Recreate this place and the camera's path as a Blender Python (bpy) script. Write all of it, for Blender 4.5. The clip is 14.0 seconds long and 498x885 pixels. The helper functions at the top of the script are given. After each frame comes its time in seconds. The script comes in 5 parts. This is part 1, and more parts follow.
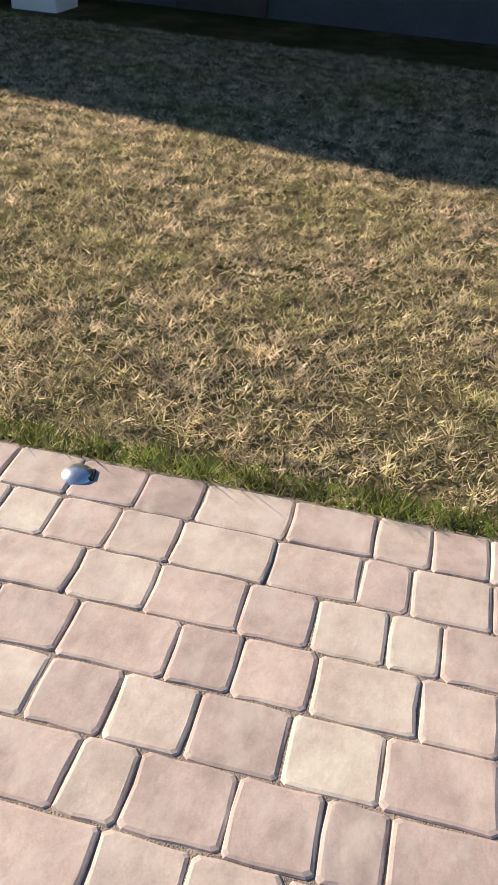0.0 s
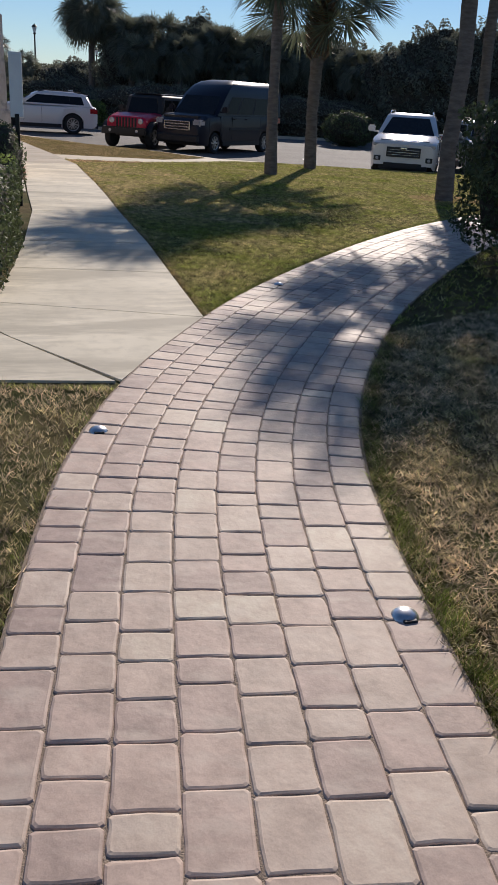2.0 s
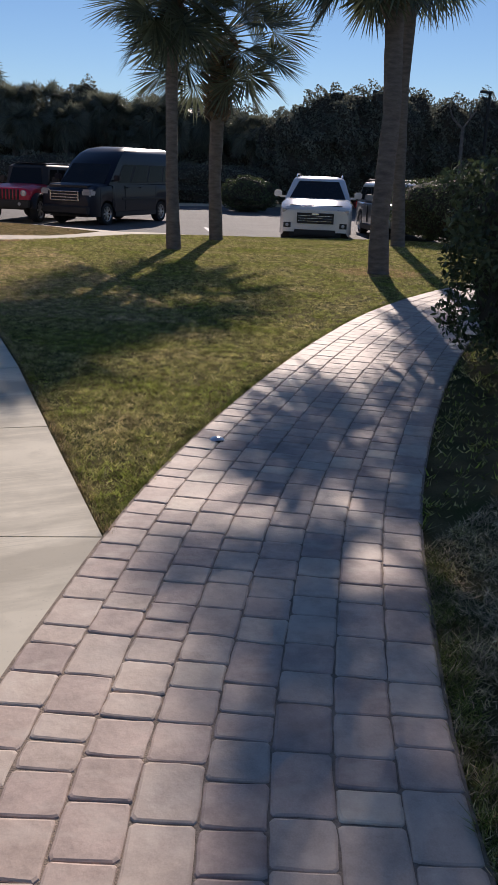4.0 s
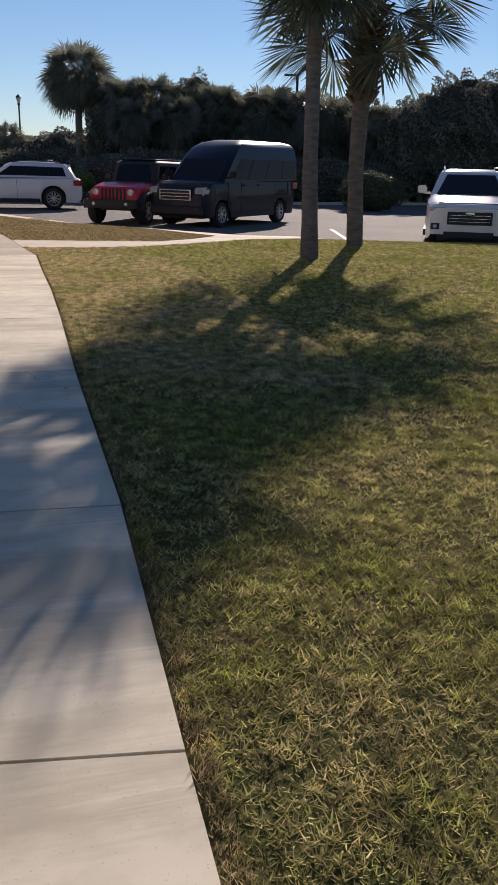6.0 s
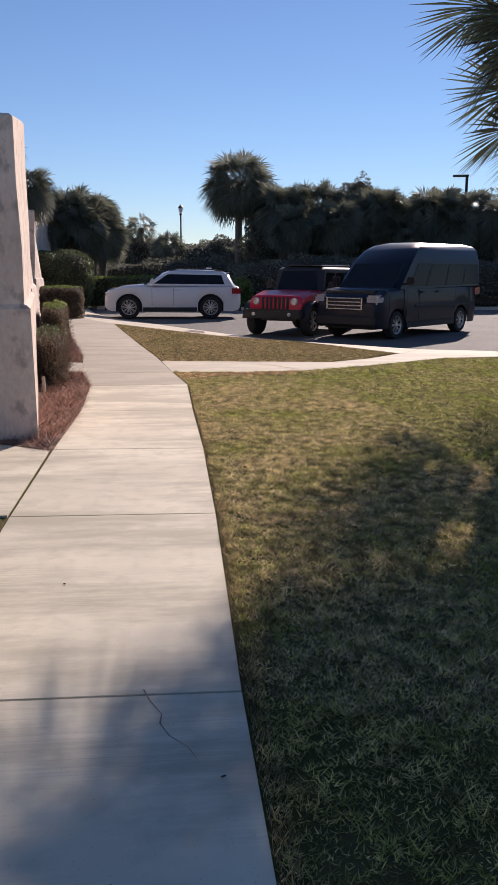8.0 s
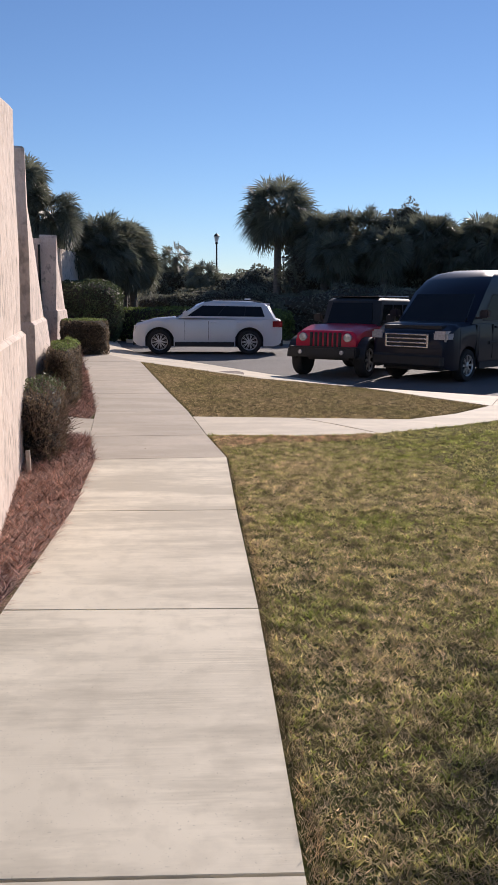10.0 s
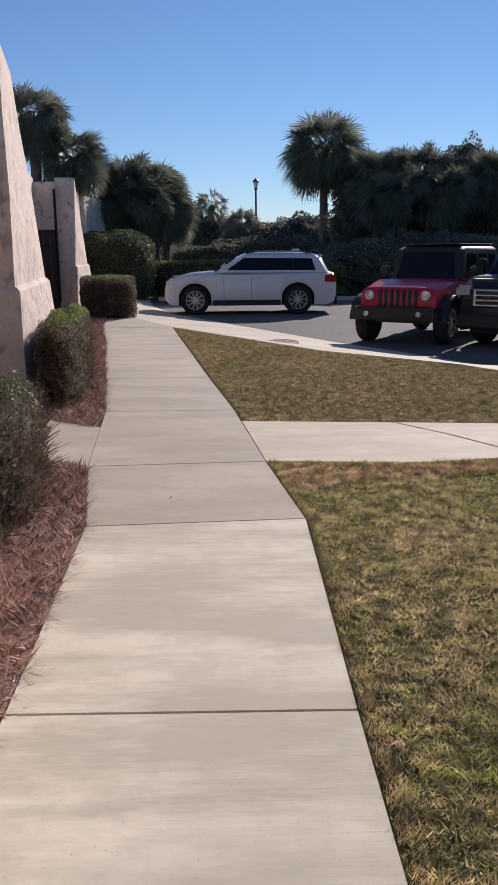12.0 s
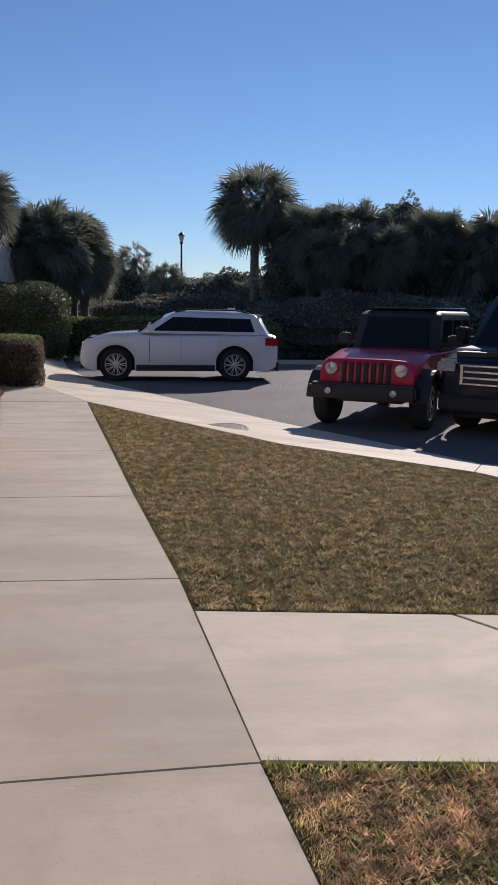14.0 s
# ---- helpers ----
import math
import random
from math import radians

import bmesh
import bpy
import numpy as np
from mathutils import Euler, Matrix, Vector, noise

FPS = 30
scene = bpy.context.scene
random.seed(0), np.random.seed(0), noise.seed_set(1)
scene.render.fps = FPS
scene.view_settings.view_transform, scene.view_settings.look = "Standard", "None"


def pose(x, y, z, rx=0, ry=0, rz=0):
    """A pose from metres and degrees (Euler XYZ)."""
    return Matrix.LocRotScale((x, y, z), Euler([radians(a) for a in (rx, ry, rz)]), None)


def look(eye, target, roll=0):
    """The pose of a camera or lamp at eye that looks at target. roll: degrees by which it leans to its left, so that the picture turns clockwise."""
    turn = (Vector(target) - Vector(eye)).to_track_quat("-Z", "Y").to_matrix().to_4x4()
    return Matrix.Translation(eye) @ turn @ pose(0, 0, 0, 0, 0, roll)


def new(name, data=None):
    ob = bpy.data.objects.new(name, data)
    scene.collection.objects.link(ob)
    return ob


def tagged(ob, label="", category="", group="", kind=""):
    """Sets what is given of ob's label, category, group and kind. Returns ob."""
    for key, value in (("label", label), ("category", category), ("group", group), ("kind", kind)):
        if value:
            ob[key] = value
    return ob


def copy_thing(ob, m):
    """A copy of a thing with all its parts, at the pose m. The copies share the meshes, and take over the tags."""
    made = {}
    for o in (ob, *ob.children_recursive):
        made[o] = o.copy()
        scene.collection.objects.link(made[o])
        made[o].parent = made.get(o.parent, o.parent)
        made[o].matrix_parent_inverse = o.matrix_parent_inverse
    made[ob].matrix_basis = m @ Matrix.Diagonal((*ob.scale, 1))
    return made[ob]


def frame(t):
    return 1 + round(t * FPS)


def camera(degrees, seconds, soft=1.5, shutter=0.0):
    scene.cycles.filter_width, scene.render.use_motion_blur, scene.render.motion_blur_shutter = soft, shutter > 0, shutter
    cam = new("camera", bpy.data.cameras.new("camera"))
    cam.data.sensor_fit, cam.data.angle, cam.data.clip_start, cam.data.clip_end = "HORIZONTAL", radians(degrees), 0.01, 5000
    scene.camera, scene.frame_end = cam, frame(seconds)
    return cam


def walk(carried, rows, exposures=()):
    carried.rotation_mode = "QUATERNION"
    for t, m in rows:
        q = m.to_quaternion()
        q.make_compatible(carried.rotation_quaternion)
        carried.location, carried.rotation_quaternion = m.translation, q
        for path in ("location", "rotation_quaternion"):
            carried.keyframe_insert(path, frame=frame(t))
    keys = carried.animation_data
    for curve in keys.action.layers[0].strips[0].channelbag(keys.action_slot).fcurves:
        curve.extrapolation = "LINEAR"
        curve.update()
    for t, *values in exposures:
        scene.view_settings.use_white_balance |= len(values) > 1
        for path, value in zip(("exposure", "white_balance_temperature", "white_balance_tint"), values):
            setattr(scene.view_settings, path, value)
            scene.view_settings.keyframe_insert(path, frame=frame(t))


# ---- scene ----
cam = camera(32.8, 14.0, soft=1.3)
PATH = [
    (0, (0.575, 0.845, 1.55), (0.171, 2.42, 0.386), 4.1),
    (0.5, (0.278, 0.86, 1.557), (-0.728, 2.116, 0.369), 4.4),
    (0.7, (0.158, 0.943, 1.552), (-1.081, 2.006, 0.397), 5.5),
    (0.9, (0.038, 1.072, 1.544), (-1.412, 1.911, 0.451), 5.7),
    (1, (-0.036, 1.136, 1.542), (-1.571, 1.861, 0.484), 5.6),
    (1.5, (-0.525, 1.432, 1.546), (-2.304, 1.741, 0.686), 4.6),
    (2, (-1.038, 1.676, 1.614), (-2.891, 1.738, 0.866), 3.6),
    (2.5, (-1.643, 1.793, 1.645), (-3.533, 1.804, 0.99), 3.4),
    (2.7, (-1.958, 1.801, 1.651), (-3.862, 1.843, 1.04), 2.8),
    (4.8, (-5.373, 1.454, 1.533), (-7.239, 1.777, 0.89), 2.4),
    (5, (-5.701, 1.424, 1.518), (-7.582, 1.695, 0.895), 2.5),
    (5.5, (-6.615, 1.302, 1.489), (-8.523, 1.431, 0.904), 1.9),
    (6, (-7.512, 1.178, 1.459), (-9.414, 1.224, 0.841), 1.3),
    (6.5, (-8.414, 1.015, 1.446), (-10.305, 0.939, 0.797), 2.5),
    (7, (-9.265, 0.861, 1.465), (-11.181, 0.689, 0.919), 2.2),
    (7.5, (-10.073, 0.673, 1.502), (-12.006, 0.415, 1.058), 0.9),
    (9.8, (-13.518, -0.18, 1.534), (-15.452, -0.541, 1.176), -0.5),
    (10, (-13.842, -0.27, 1.539), (-15.777, -0.651, 1.206), 0.3),
    (10.5, (-14.689, -0.522, 1.549), (-16.623, -0.937, 1.256), 0.0),
    (11, (-15.535, -0.759, 1.548), (-17.458, -1.201, 1.22), -0.1),
    (11.5, (-16.332, -1.02, 1.54), (-18.24, -1.479, 1.153), -0.8),
    (12, (-17.16, -1.262, 1.547), (-19.055, -1.726, 1.104), -0.6),
    (12.5, (-17.974, -1.522, 1.557), (-19.87, -1.967, 1.103), -0.1),
    (13, (-18.765, -1.768, 1.581), (-20.684, -2.167, 1.185), 0.5),
    (13.5, (-19.555, -2.039, 1.615), (-21.495, -2.392, 1.281), 0.7),
    (14, (-20.356, -2.257, 1.627), (-22.31, -2.54, 1.309), 0.8),
]
walk(cam, [(t, look(eye, target, roll)) for t, eye, target, roll in PATH],
     exposures=[(0.0, 0.93, 6500, 10), (0.5, 0.87, 6450, 10), (1.0, 0.55, 6400, 11), (1.5, 0.26, 6350, 12), (2.0, 0.07, 6270, 14), (2.5, -0.03, 6220, 17), (5.0, 0.17, 6430, 18), (5.5, 0.2, 6450, 18), (6.0, 0.18, 6600, 19),
                (6.5, 0.34, 6900, 20), (7.0, 0.52, 6900, 21), (7.5, 0.36, 6680, 22), (10.0, 0.33, 6220, 18), (10.5, 0.31, 6160, 18), (11.0, 0.29, 6130, 19), (11.5, 0.21, 6060, 18), (13.0, 0.12, 6000, 18), (14.0, 0.12, 6000, 18)])

# ---------------------------------------------------------------- world and sun
SUN_EL = radians(25.2)
SUN_TO = Vector((-0.982 * math.cos(SUN_EL), 0.189 * math.cos(SUN_EL), math.sin(SUN_EL)))
world = bpy.data.worlds.new("sky")
scene.world = world
world.use_nodes = True
wn = world.node_tree
sky = wn.nodes.new("ShaderNodeTexSky")
sky.sky_type, sky.sun_disc = "NISHITA", False
sky.sun_elevation = SUN_EL
sky.sun_rotation = math.atan2(SUN_TO.x, SUN_TO.y)
sky.air_density, sky.dust_density, sky.ozone_density = 0.95, 0.0, 5.0
wn.links.new(sky.outputs[0], wn.nodes["Background"].inputs[0])
wn.nodes["Background"].inputs[1].default_value = 0.077
sun = bpy.data.lights.new("sun", "SUN")
sun.energy, sun.angle, sun.color = 5.0, radians(0.53), (1.0, 0.885, 0.745)
sun_ob = new("sun", sun)
sun_ob.matrix_world = look(SUN_TO * 50, (0, 0, 0))


# ---------------------------------------------------------------- materials
def material(name, base, rough=0.8, metal=0.0, vary=0.15, scale=6.0, bump=0.0, bscale=60.0, fine=None, tint=None,
             island=0.0, coat=0.0, stretch=(1, 1, 1), per_object=0.0, spec=0.5, bdist=0.02, through_light=0.0):
    """Principled surface with two scales of colour variation and a fine relief."""
    m = bpy.data.materials.new(name)
    m.use_nodes = True
    nt = m.node_tree
    b = nt.nodes["Principled BSDF"]
    b.inputs["Roughness"].default_value, b.inputs["Metallic"].default_value = rough, metal
    b.inputs["Coat Weight"].default_value = coat
    b.inputs["Specular IOR Level"].default_value = spec
    N, L = nt.nodes.new, nt.links.new
    geo, mapping = N("ShaderNodeNewGeometry"), N("ShaderNodeMapping")
    mapping.inputs["Scale"].default_value = stretch
    L(geo.outputs["Position"], mapping.inputs["Vector"])

    def noise_at(s, detail=4.0):
        n = N("ShaderNodeTexNoise")
        n.inputs["Scale"].default_value, n.inputs["Detail"].default_value = s, detail
        L(mapping.outputs[0], n.inputs["Vector"])
        return n.outputs["Fac"]

    def mixed(a, c, fac):
        x = N("ShaderNodeMix")
        x.data_type = "RGBA"
        for sock, v in ((x.inputs[6], a), (x.inputs[7], c)):
            if isinstance(v, tuple):
                sock.default_value = (*v, 1)
            else:
                L(v, sock)
        L(fac, x.inputs[0])
        return x.outputs[2]

    def ramp(fac, lo, hi):
        r = N("ShaderNodeMapRange")
        r.inputs["From Min"].default_value, r.inputs["From Max"].default_value = lo, hi
        L(fac, r.inputs["Value"])
        return r.outputs[0]

    dark = tuple(v * (1 - vary) for v in base)
    light = tuple(min(1, v * (1 + vary)) for v in base)
    col = mixed(dark, light, ramp(noise_at(scale), 0.3, 0.7))
    if tint:
        col = mixed(col, tint[0], ramp(noise_at(tint[1], 3.0), tint[2], tint[3]))
    f2 = fine if fine is not None else bscale
    col2 = N("ShaderNodeMix")
    col2.data_type, col2.blend_type = "RGBA", "OVERLAY"
    col2.inputs[0].default_value = 0.25
    L(col, col2.inputs[6])
    L(noise_at(f2, 2.0), col2.inputs[7])
    col = col2.outputs[2]
    if island or per_object:
        hsv = N("ShaderNodeHueSaturation")
        rnd = geo.outputs["Random Per Island"]
        if per_object:
            rnd = N("ShaderNodeObjectInfo").outputs["Random"]
        r = N("ShaderNodeMapRange")
        amount = island or per_object
        r.inputs["To Min"].default_value, r.inputs["To Max"].default_value = 1 - amount, 1 + amount
        L(rnd, r.inputs["Value"])
        L(r.outputs[0], hsv.inputs["Value"])
        L(col, hsv.inputs["Color"])
        col = hsv.outputs[0]
    L(col, b.inputs["Base Color"])
    if bump:
        bp = N("ShaderNodeBump")
        bp.inputs["Strength"].default_value, bp.inputs["Distance"].default_value = bump, bdist
        L(noise_at(bscale, 5.0), bp.inputs["Height"])
        L(bp.outputs[0], b.inputs["Normal"])
    if through_light:
        tr, mx = N("ShaderNodeBsdfTranslucent"), N("ShaderNodeMixShader")
        mx.inputs[0].default_value = through_light
        L(col, tr.inputs["Color"])
        L(b.outputs[0], mx.inputs[1])
        L(tr.outputs[0], mx.inputs[2])
        L(mx.outputs[0], nt.nodes["Material Output"].inputs["Surface"])
    return m


def grass_material(name, green, straw, lo, hi):
    """Blades: a random shade each, patches of green and of dry straw."""
    m = bpy.data.materials.new(name)
    m.use_nodes = True
    nt = m.node_tree
    b = nt.nodes["Principled BSDF"]
    b.inputs["Roughness"].default_value = 0.75
    b.inputs["Specular IOR Level"].default_value = 0.25
    N, L = nt.nodes.new, nt.links.new
    geo = N("ShaderNodeNewGeometry")
    n1 = N("ShaderNodeTexNoise")
    n1.inputs["Scale"].default_value, n1.inputs["Detail"].default_value = 1.1, 5.0
    n1.inputs["Roughness"].default_value = 0.65
    L(geo.outputs["Position"], n1.inputs["Vector"])
    add = N("ShaderNodeMath")
    add.operation = "MULTIPLY_ADD"
    L(geo.outputs["Random Per Island"], add.inputs[0])
    add.inputs[1].default_value = 0.34
    L(n1.outputs["Fac"], add.inputs[2])
    r = N("ShaderNodeMapRange")
    r.inputs["From Min"].default_value, r.inputs["From Max"].default_value = lo, hi
    L(add.outputs[0], r.inputs["Value"])
    x = N("ShaderNodeMix")
    x.data_type = "RGBA"
    x.inputs[6].default_value, x.inputs[7].default_value = (*green, 1), (*straw, 1)
    L(r.outputs[0], x.inputs[0])
    wn_ = N("ShaderNodeTexWhiteNoise")
    wn_.noise_dimensions = "1D"
    L(geo.outputs["Random Per Island"], wn_.inputs["W"])
    v = N("ShaderNodeMapRange")
    v.inputs["To Min"].default_value, v.inputs["To Max"].default_value = 0.35, 1.65
    L(wn_.outputs["Value"], v.inputs["Value"])
    n2 = N("ShaderNodeTexNoise")
    n2.inputs["Scale"].default_value, n2.inputs["Detail"].default_value = 9.0, 3.0
    L(geo.outputs["Position"], n2.inputs["Vector"])
    tuft = N("ShaderNodeMapRange")
    tuft.inputs["From Min"].default_value, tuft.inputs["From Max"].default_value = 0.34, 0.66
    tuft.inputs["To Min"].default_value, tuft.inputs["To Max"].default_value = 0.5, 1.6
    L(n2.outputs["Fac"], tuft.inputs["Value"])
    shade = N("ShaderNodeMath")
    shade.operation = "MULTIPLY"
    L(v.outputs[0], shade.inputs[0])
    L(tuft.outputs[0], shade.inputs[1])
    hsv = N("ShaderNodeHueSaturation")
    L(x.outputs[2], hsv.inputs["Color"])
    L(shade.outputs[0], hsv.inputs["Value"])
    L(hsv.outputs[0], b.inputs["Base Color"])
    tr = N("ShaderNodeBsdfTranslucent")
    L(hsv.outputs[0], tr.inputs["Color"])
    mx = N("ShaderNodeMixShader")
    mx.inputs[0].default_value = 0.42
    L(b.outputs[0], mx.inputs[1])
    L(tr.outputs[0], mx.inputs[2])
    L(mx.outputs[0], nt.nodes["Material Output"].inputs["Surface"])
    return m


M = {}
def paver_material(name, per_object):
    """Tumbled paving: each stone one of rose, tan, cream or brown, with soft clouds and grain on it."""
    m = bpy.data.materials.new(name)
    m.use_nodes = True
    nt = m.node_tree
    b = nt.nodes["Principled BSDF"]
    b.inputs["Roughness"].default_value = 0.68
    b.inputs["Specular IOR Level"].default_value = 0.35
    N, L = nt.nodes.new, nt.links.new
    geo = N("ShaderNodeNewGeometry")
    rnd_out = N("ShaderNodeObjectInfo").outputs["Random"] if per_object else geo.outputs["Random Per Island"]
    ramp = N("ShaderNodeValToRGB")
    e = ramp.color_ramp.elements
    e[0].position, e[0].color = 0.0, (0.36, 0.27, 0.235, 1)
    e[1].position, e[1].color = 1.0, (0.60, 0.505, 0.395, 1)
    for pos, colour in ((0.10, (0.43, 0.325, 0.275)), (0.28, (0.475, 0.36, 0.30)), (0.45, (0.515, 0.39, 0.32)), (0.62, (0.505, 0.40, 0.325)), (0.80, (0.535, 0.425, 0.345)), (0.92, (0.56, 0.455, 0.365))):
        x = e.new(pos)
        x.color = (*colour, 1)
    L(rnd_out, ramp.inputs[0])
    col = ramp.outputs[0]
    for scale, amount, detail in ((7.0, 0.42, 4.0), (26.0, 0.24, 4.0), (190.0, 0.15, 2.0)):
        n = N("ShaderNodeTexNoise")
        n.inputs["Scale"].default_value, n.inputs["Detail"].default_value = scale, detail
        L(geo.outputs["Position"], n.inputs["Vector"])
        mx = N("ShaderNodeMix")
        mx.data_type, mx.blend_type = "RGBA", "OVERLAY"
        mx.inputs[0].default_value = amount
        L(col, mx.inputs[6])
        L(n.outputs["Fac"], mx.inputs[7])
        col = mx.outputs[2]
    # pale cement wash in drawn-out streaks
    mp, n, r, mx = N("ShaderNodeMapping"), N("ShaderNodeTexNoise"), N("ShaderNodeMapRange"), N("ShaderNodeMix")
    mp.inputs["Scale"].default_value = (2.2, 1.0, 1.0)
    L(geo.outputs["Position"], mp.inputs["Vector"])
    L(mp.outputs[0], n.inputs["Vector"])
    n.inputs["Scale"].default_value, n.inputs["Detail"].default_value = 5.5, 4.0
    r.inputs["From Min"].default_value, r.inputs["From Max"].default_value, r.inputs["To Max"].default_value = 0.50, 0.72, 0.6
    L(n.outputs["Fac"], r.inputs["Value"])
    mx.data_type = "RGBA"
    L(r.outputs[0], mx.inputs[0])
    L(col, mx.inputs[6])
    mx.inputs[7].default_value = (0.60, 0.505, 0.42, 1)
    col = mx.outputs[2]
    L(col, b.inputs["Base Color"])
    n = N("ShaderNodeTexNoise")
    n.inputs["Scale"].default_value, n.inputs["Detail"].default_value = 45.0, 6.0
    L(geo.outputs["Position"], n.inputs["Vector"])
    bp = N("ShaderNodeBump")
    bp.inputs["Strength"].default_value, bp.inputs["Distance"].default_value = 0.22, 0.006
    L(n.outputs["Fac"], bp.inputs["Height"])
    L(bp.outputs[0], b.inputs["Normal"])
    return m


def concrete_material(name, base, stain, broom=0.2, blotch=0.5, mottle=0.2):
    """Broomed concrete: fine strokes across the walk, water stains in bands, pits and pale worn clouds."""
    m = bpy.data.materials.new(name)
    m.use_nodes = True
    nt = m.node_tree
    b = nt.nodes["Principled BSDF"]
    b.inputs["Roughness"].default_value, b.inputs["Specular IOR Level"].default_value = 0.82, 0.35
    N, L = nt.nodes.new, nt.links.new
    geo, turn = N("ShaderNodeNewGeometry"), N("ShaderNodeMapping")
    turn.inputs["Rotation"].default_value = (0, 0, radians(-15))
    L(geo.outputs["Position"], turn.inputs["Vector"])

    def field(scale, stretch, detail, lo, hi, rough=0.55):
        mp, n, r = N("ShaderNodeMapping"), N("ShaderNodeTexNoise"), N("ShaderNodeMapRange")
        mp.inputs["Scale"].default_value = stretch
        L(turn.outputs[0], mp.inputs["Vector"])
        n.inputs["Scale"].default_value, n.inputs["Detail"].default_value, n.inputs["Roughness"].default_value = scale, detail, rough
        L(mp.outputs[0], n.inputs["Vector"])
        r.inputs["From Min"].default_value, r.inputs["From Max"].default_value = lo, hi
        L(n.outputs["Fac"], r.inputs["Value"])
        return r.outputs[0]

    def blend(a, c, fac, amount):
        k, x = N("ShaderNodeMath"), N("ShaderNodeMix")
        k.operation, x.data_type = "MULTIPLY", "RGBA"
        k.inputs[1].default_value = amount
        L(fac, k.inputs[0])
        L(k.outputs[0], x.inputs[0])
        if isinstance(a, tuple):
            x.inputs[6].default_value = (*a, 1)
        else:
            L(a, x.inputs[6])
        x.inputs[7].default_value = (*c, 1)
        return x.outputs[2]
    pale = tuple(min(1, v * 1.16) for v in base)
    dark = tuple(v * 0.5 for v in base)
    lines, worn, strokes = field(1.0, (85.0, 1.1, 1.0), 4.0, 0.38, 0.70, 0.7), field(1.1, (1.6, 0.8, 1.0), 4.0, 0.44, 0.66), N("ShaderNodeMath")
    strokes.operation = "MULTIPLY"
    L(lines, strokes.inputs[0])
    L(worn, strokes.inputs[1])
    strokes = strokes.outputs[0]
    col = blend(base, pale, field(1.3, (1.0, 0.7, 1.0), 5.0, 0.42, 0.62), 0.9)
    col = blend(col, stain, field(0.9, (2.4, 0.55, 1.0), 6.0, 0.46, 0.60, 0.65), blotch)
    col = blend(col, stain, field(6.0, (1.0, 1.0, 1.0), 5.0, 0.48, 0.68), mottle)
    col = blend(col, stain, strokes, broom)
    col = blend(col, dark, field(110.0, (1.0, 1.0, 1.0), 1.0, 0.70, 0.76), 0.5)
    L(col, b.inputs["Base Color"])
    bp = N("ShaderNodeBump")
    bp.inputs["Strength"].default_value, bp.inputs["Distance"].default_value = 0.15, 0.003
    L(strokes, bp.inputs["Height"])
    L(bp.outputs[0], b.inputs["Normal"])
    return m


M["paver"] = paver_material("tumbled_paver", True)
M["paver_far"] = paver_material("tumbled_paver_far", False)
M["joint"] = material("joint_sand", (0.27, 0.21, 0.16), 0.95, vary=0.3, scale=20, bump=0.4, bscale=200)
M["concrete"] = concrete_material("concrete", (0.65, 0.592, 0.465), (0.43, 0.388, 0.30), 0.80, 0.82, 0.40)
M["concrete_new"] = concrete_material("concrete_grey", (0.435, 0.382, 0.305), (0.345, 0.295, 0.225), 0.16, 0.50, 0.30)
M["concrete_curb"] = concrete_material("concrete_curb", (0.56, 0.495, 0.385), (0.42, 0.368, 0.282), 0.14, 0.48, 0.28)
M["asphalt"] = material("asphalt", (0.125, 0.12, 0.115), 0.88, vary=0.14, scale=0.5, bump=0.4, bscale=150, fine=180)
M["soil"] = material("thatch_soil", (0.14, 0.11, 0.055), 1.0, vary=0.4, scale=3.5, bump=0.6, bscale=70, tint=((0.075, 0.08, 0.03), 1.1, 0.42, 0.6), spec=0.05)
M["earth"] = material("earth", (0.12, 0.10, 0.06), 0.95, vary=0.3, scale=0.8, bump=0.5, bscale=30)
M["mulch"] = material("pine_straw", (0.24, 0.14, 0.105), 0.95, vary=0.3, scale=9, bump=0.7, bscale=80)
M["straw"] = material("pine_needles", (0.45, 0.28, 0.21), 0.9, vary=0.3, scale=9, island=0.75)
M["grass"] = grass_material("lawn_blades", (0.245, 0.295, 0.05), (0.57, 0.46, 0.24), 0.50, 0.90)
M["grass_strip"] = grass_material("strip_blades", (0.235, 0.265, 0.06), (0.62, 0.485, 0.31), 0.36, 0.74)
M["grass_dry"] = grass_material("dry_lawn_blades", (0.27, 0.29, 0.08), (0.64, 0.50, 0.345), 0.34, 0.80)
M["grass_gold"] = grass_material("golden_lawn_blades", (0.20, 0.185, 0.07), (0.43, 0.32, 0.18), 0.40, 0.86)
M["grass_rust"] = grass_material("rust_blades", (0.30, 0.22, 0.11), (0.52, 0.34, 0.22), 0.2, 0.6)
M["fringe"] = grass_material("edge_blades", (0.17, 0.235, 0.04), (0.42, 0.38, 0.15), 0.52, 0.95)
M["stucco"] = material("stucco", (0.70, 0.59, 0.51), 0.95, vary=0.12, scale=2.0, bump=0.7, bscale=9, bdist=0.04, stretch=(1, 1, 0.7), fine=26,
                       tint=((0.44, 0.37, 0.32), 8.0, 0.53, 0.68), spec=0.2)
M["bark"] = material("palm_bark", (0.17, 0.145, 0.125), 0.95, vary=0.3, scale=5, bump=0.9, bscale=22, stretch=(1, 1, 3.5))
M["boot"] = material("palm_boot", (0.14, 0.10, 0.065), 0.95, vary=0.35, scale=14, bump=0.5, bscale=60, island=0.4)
M["frond"] = material("palm_leaf", (0.10, 0.12, 0.075), 0.4, vary=0.25, scale=2.5, island=0.5, through_light=0.28)
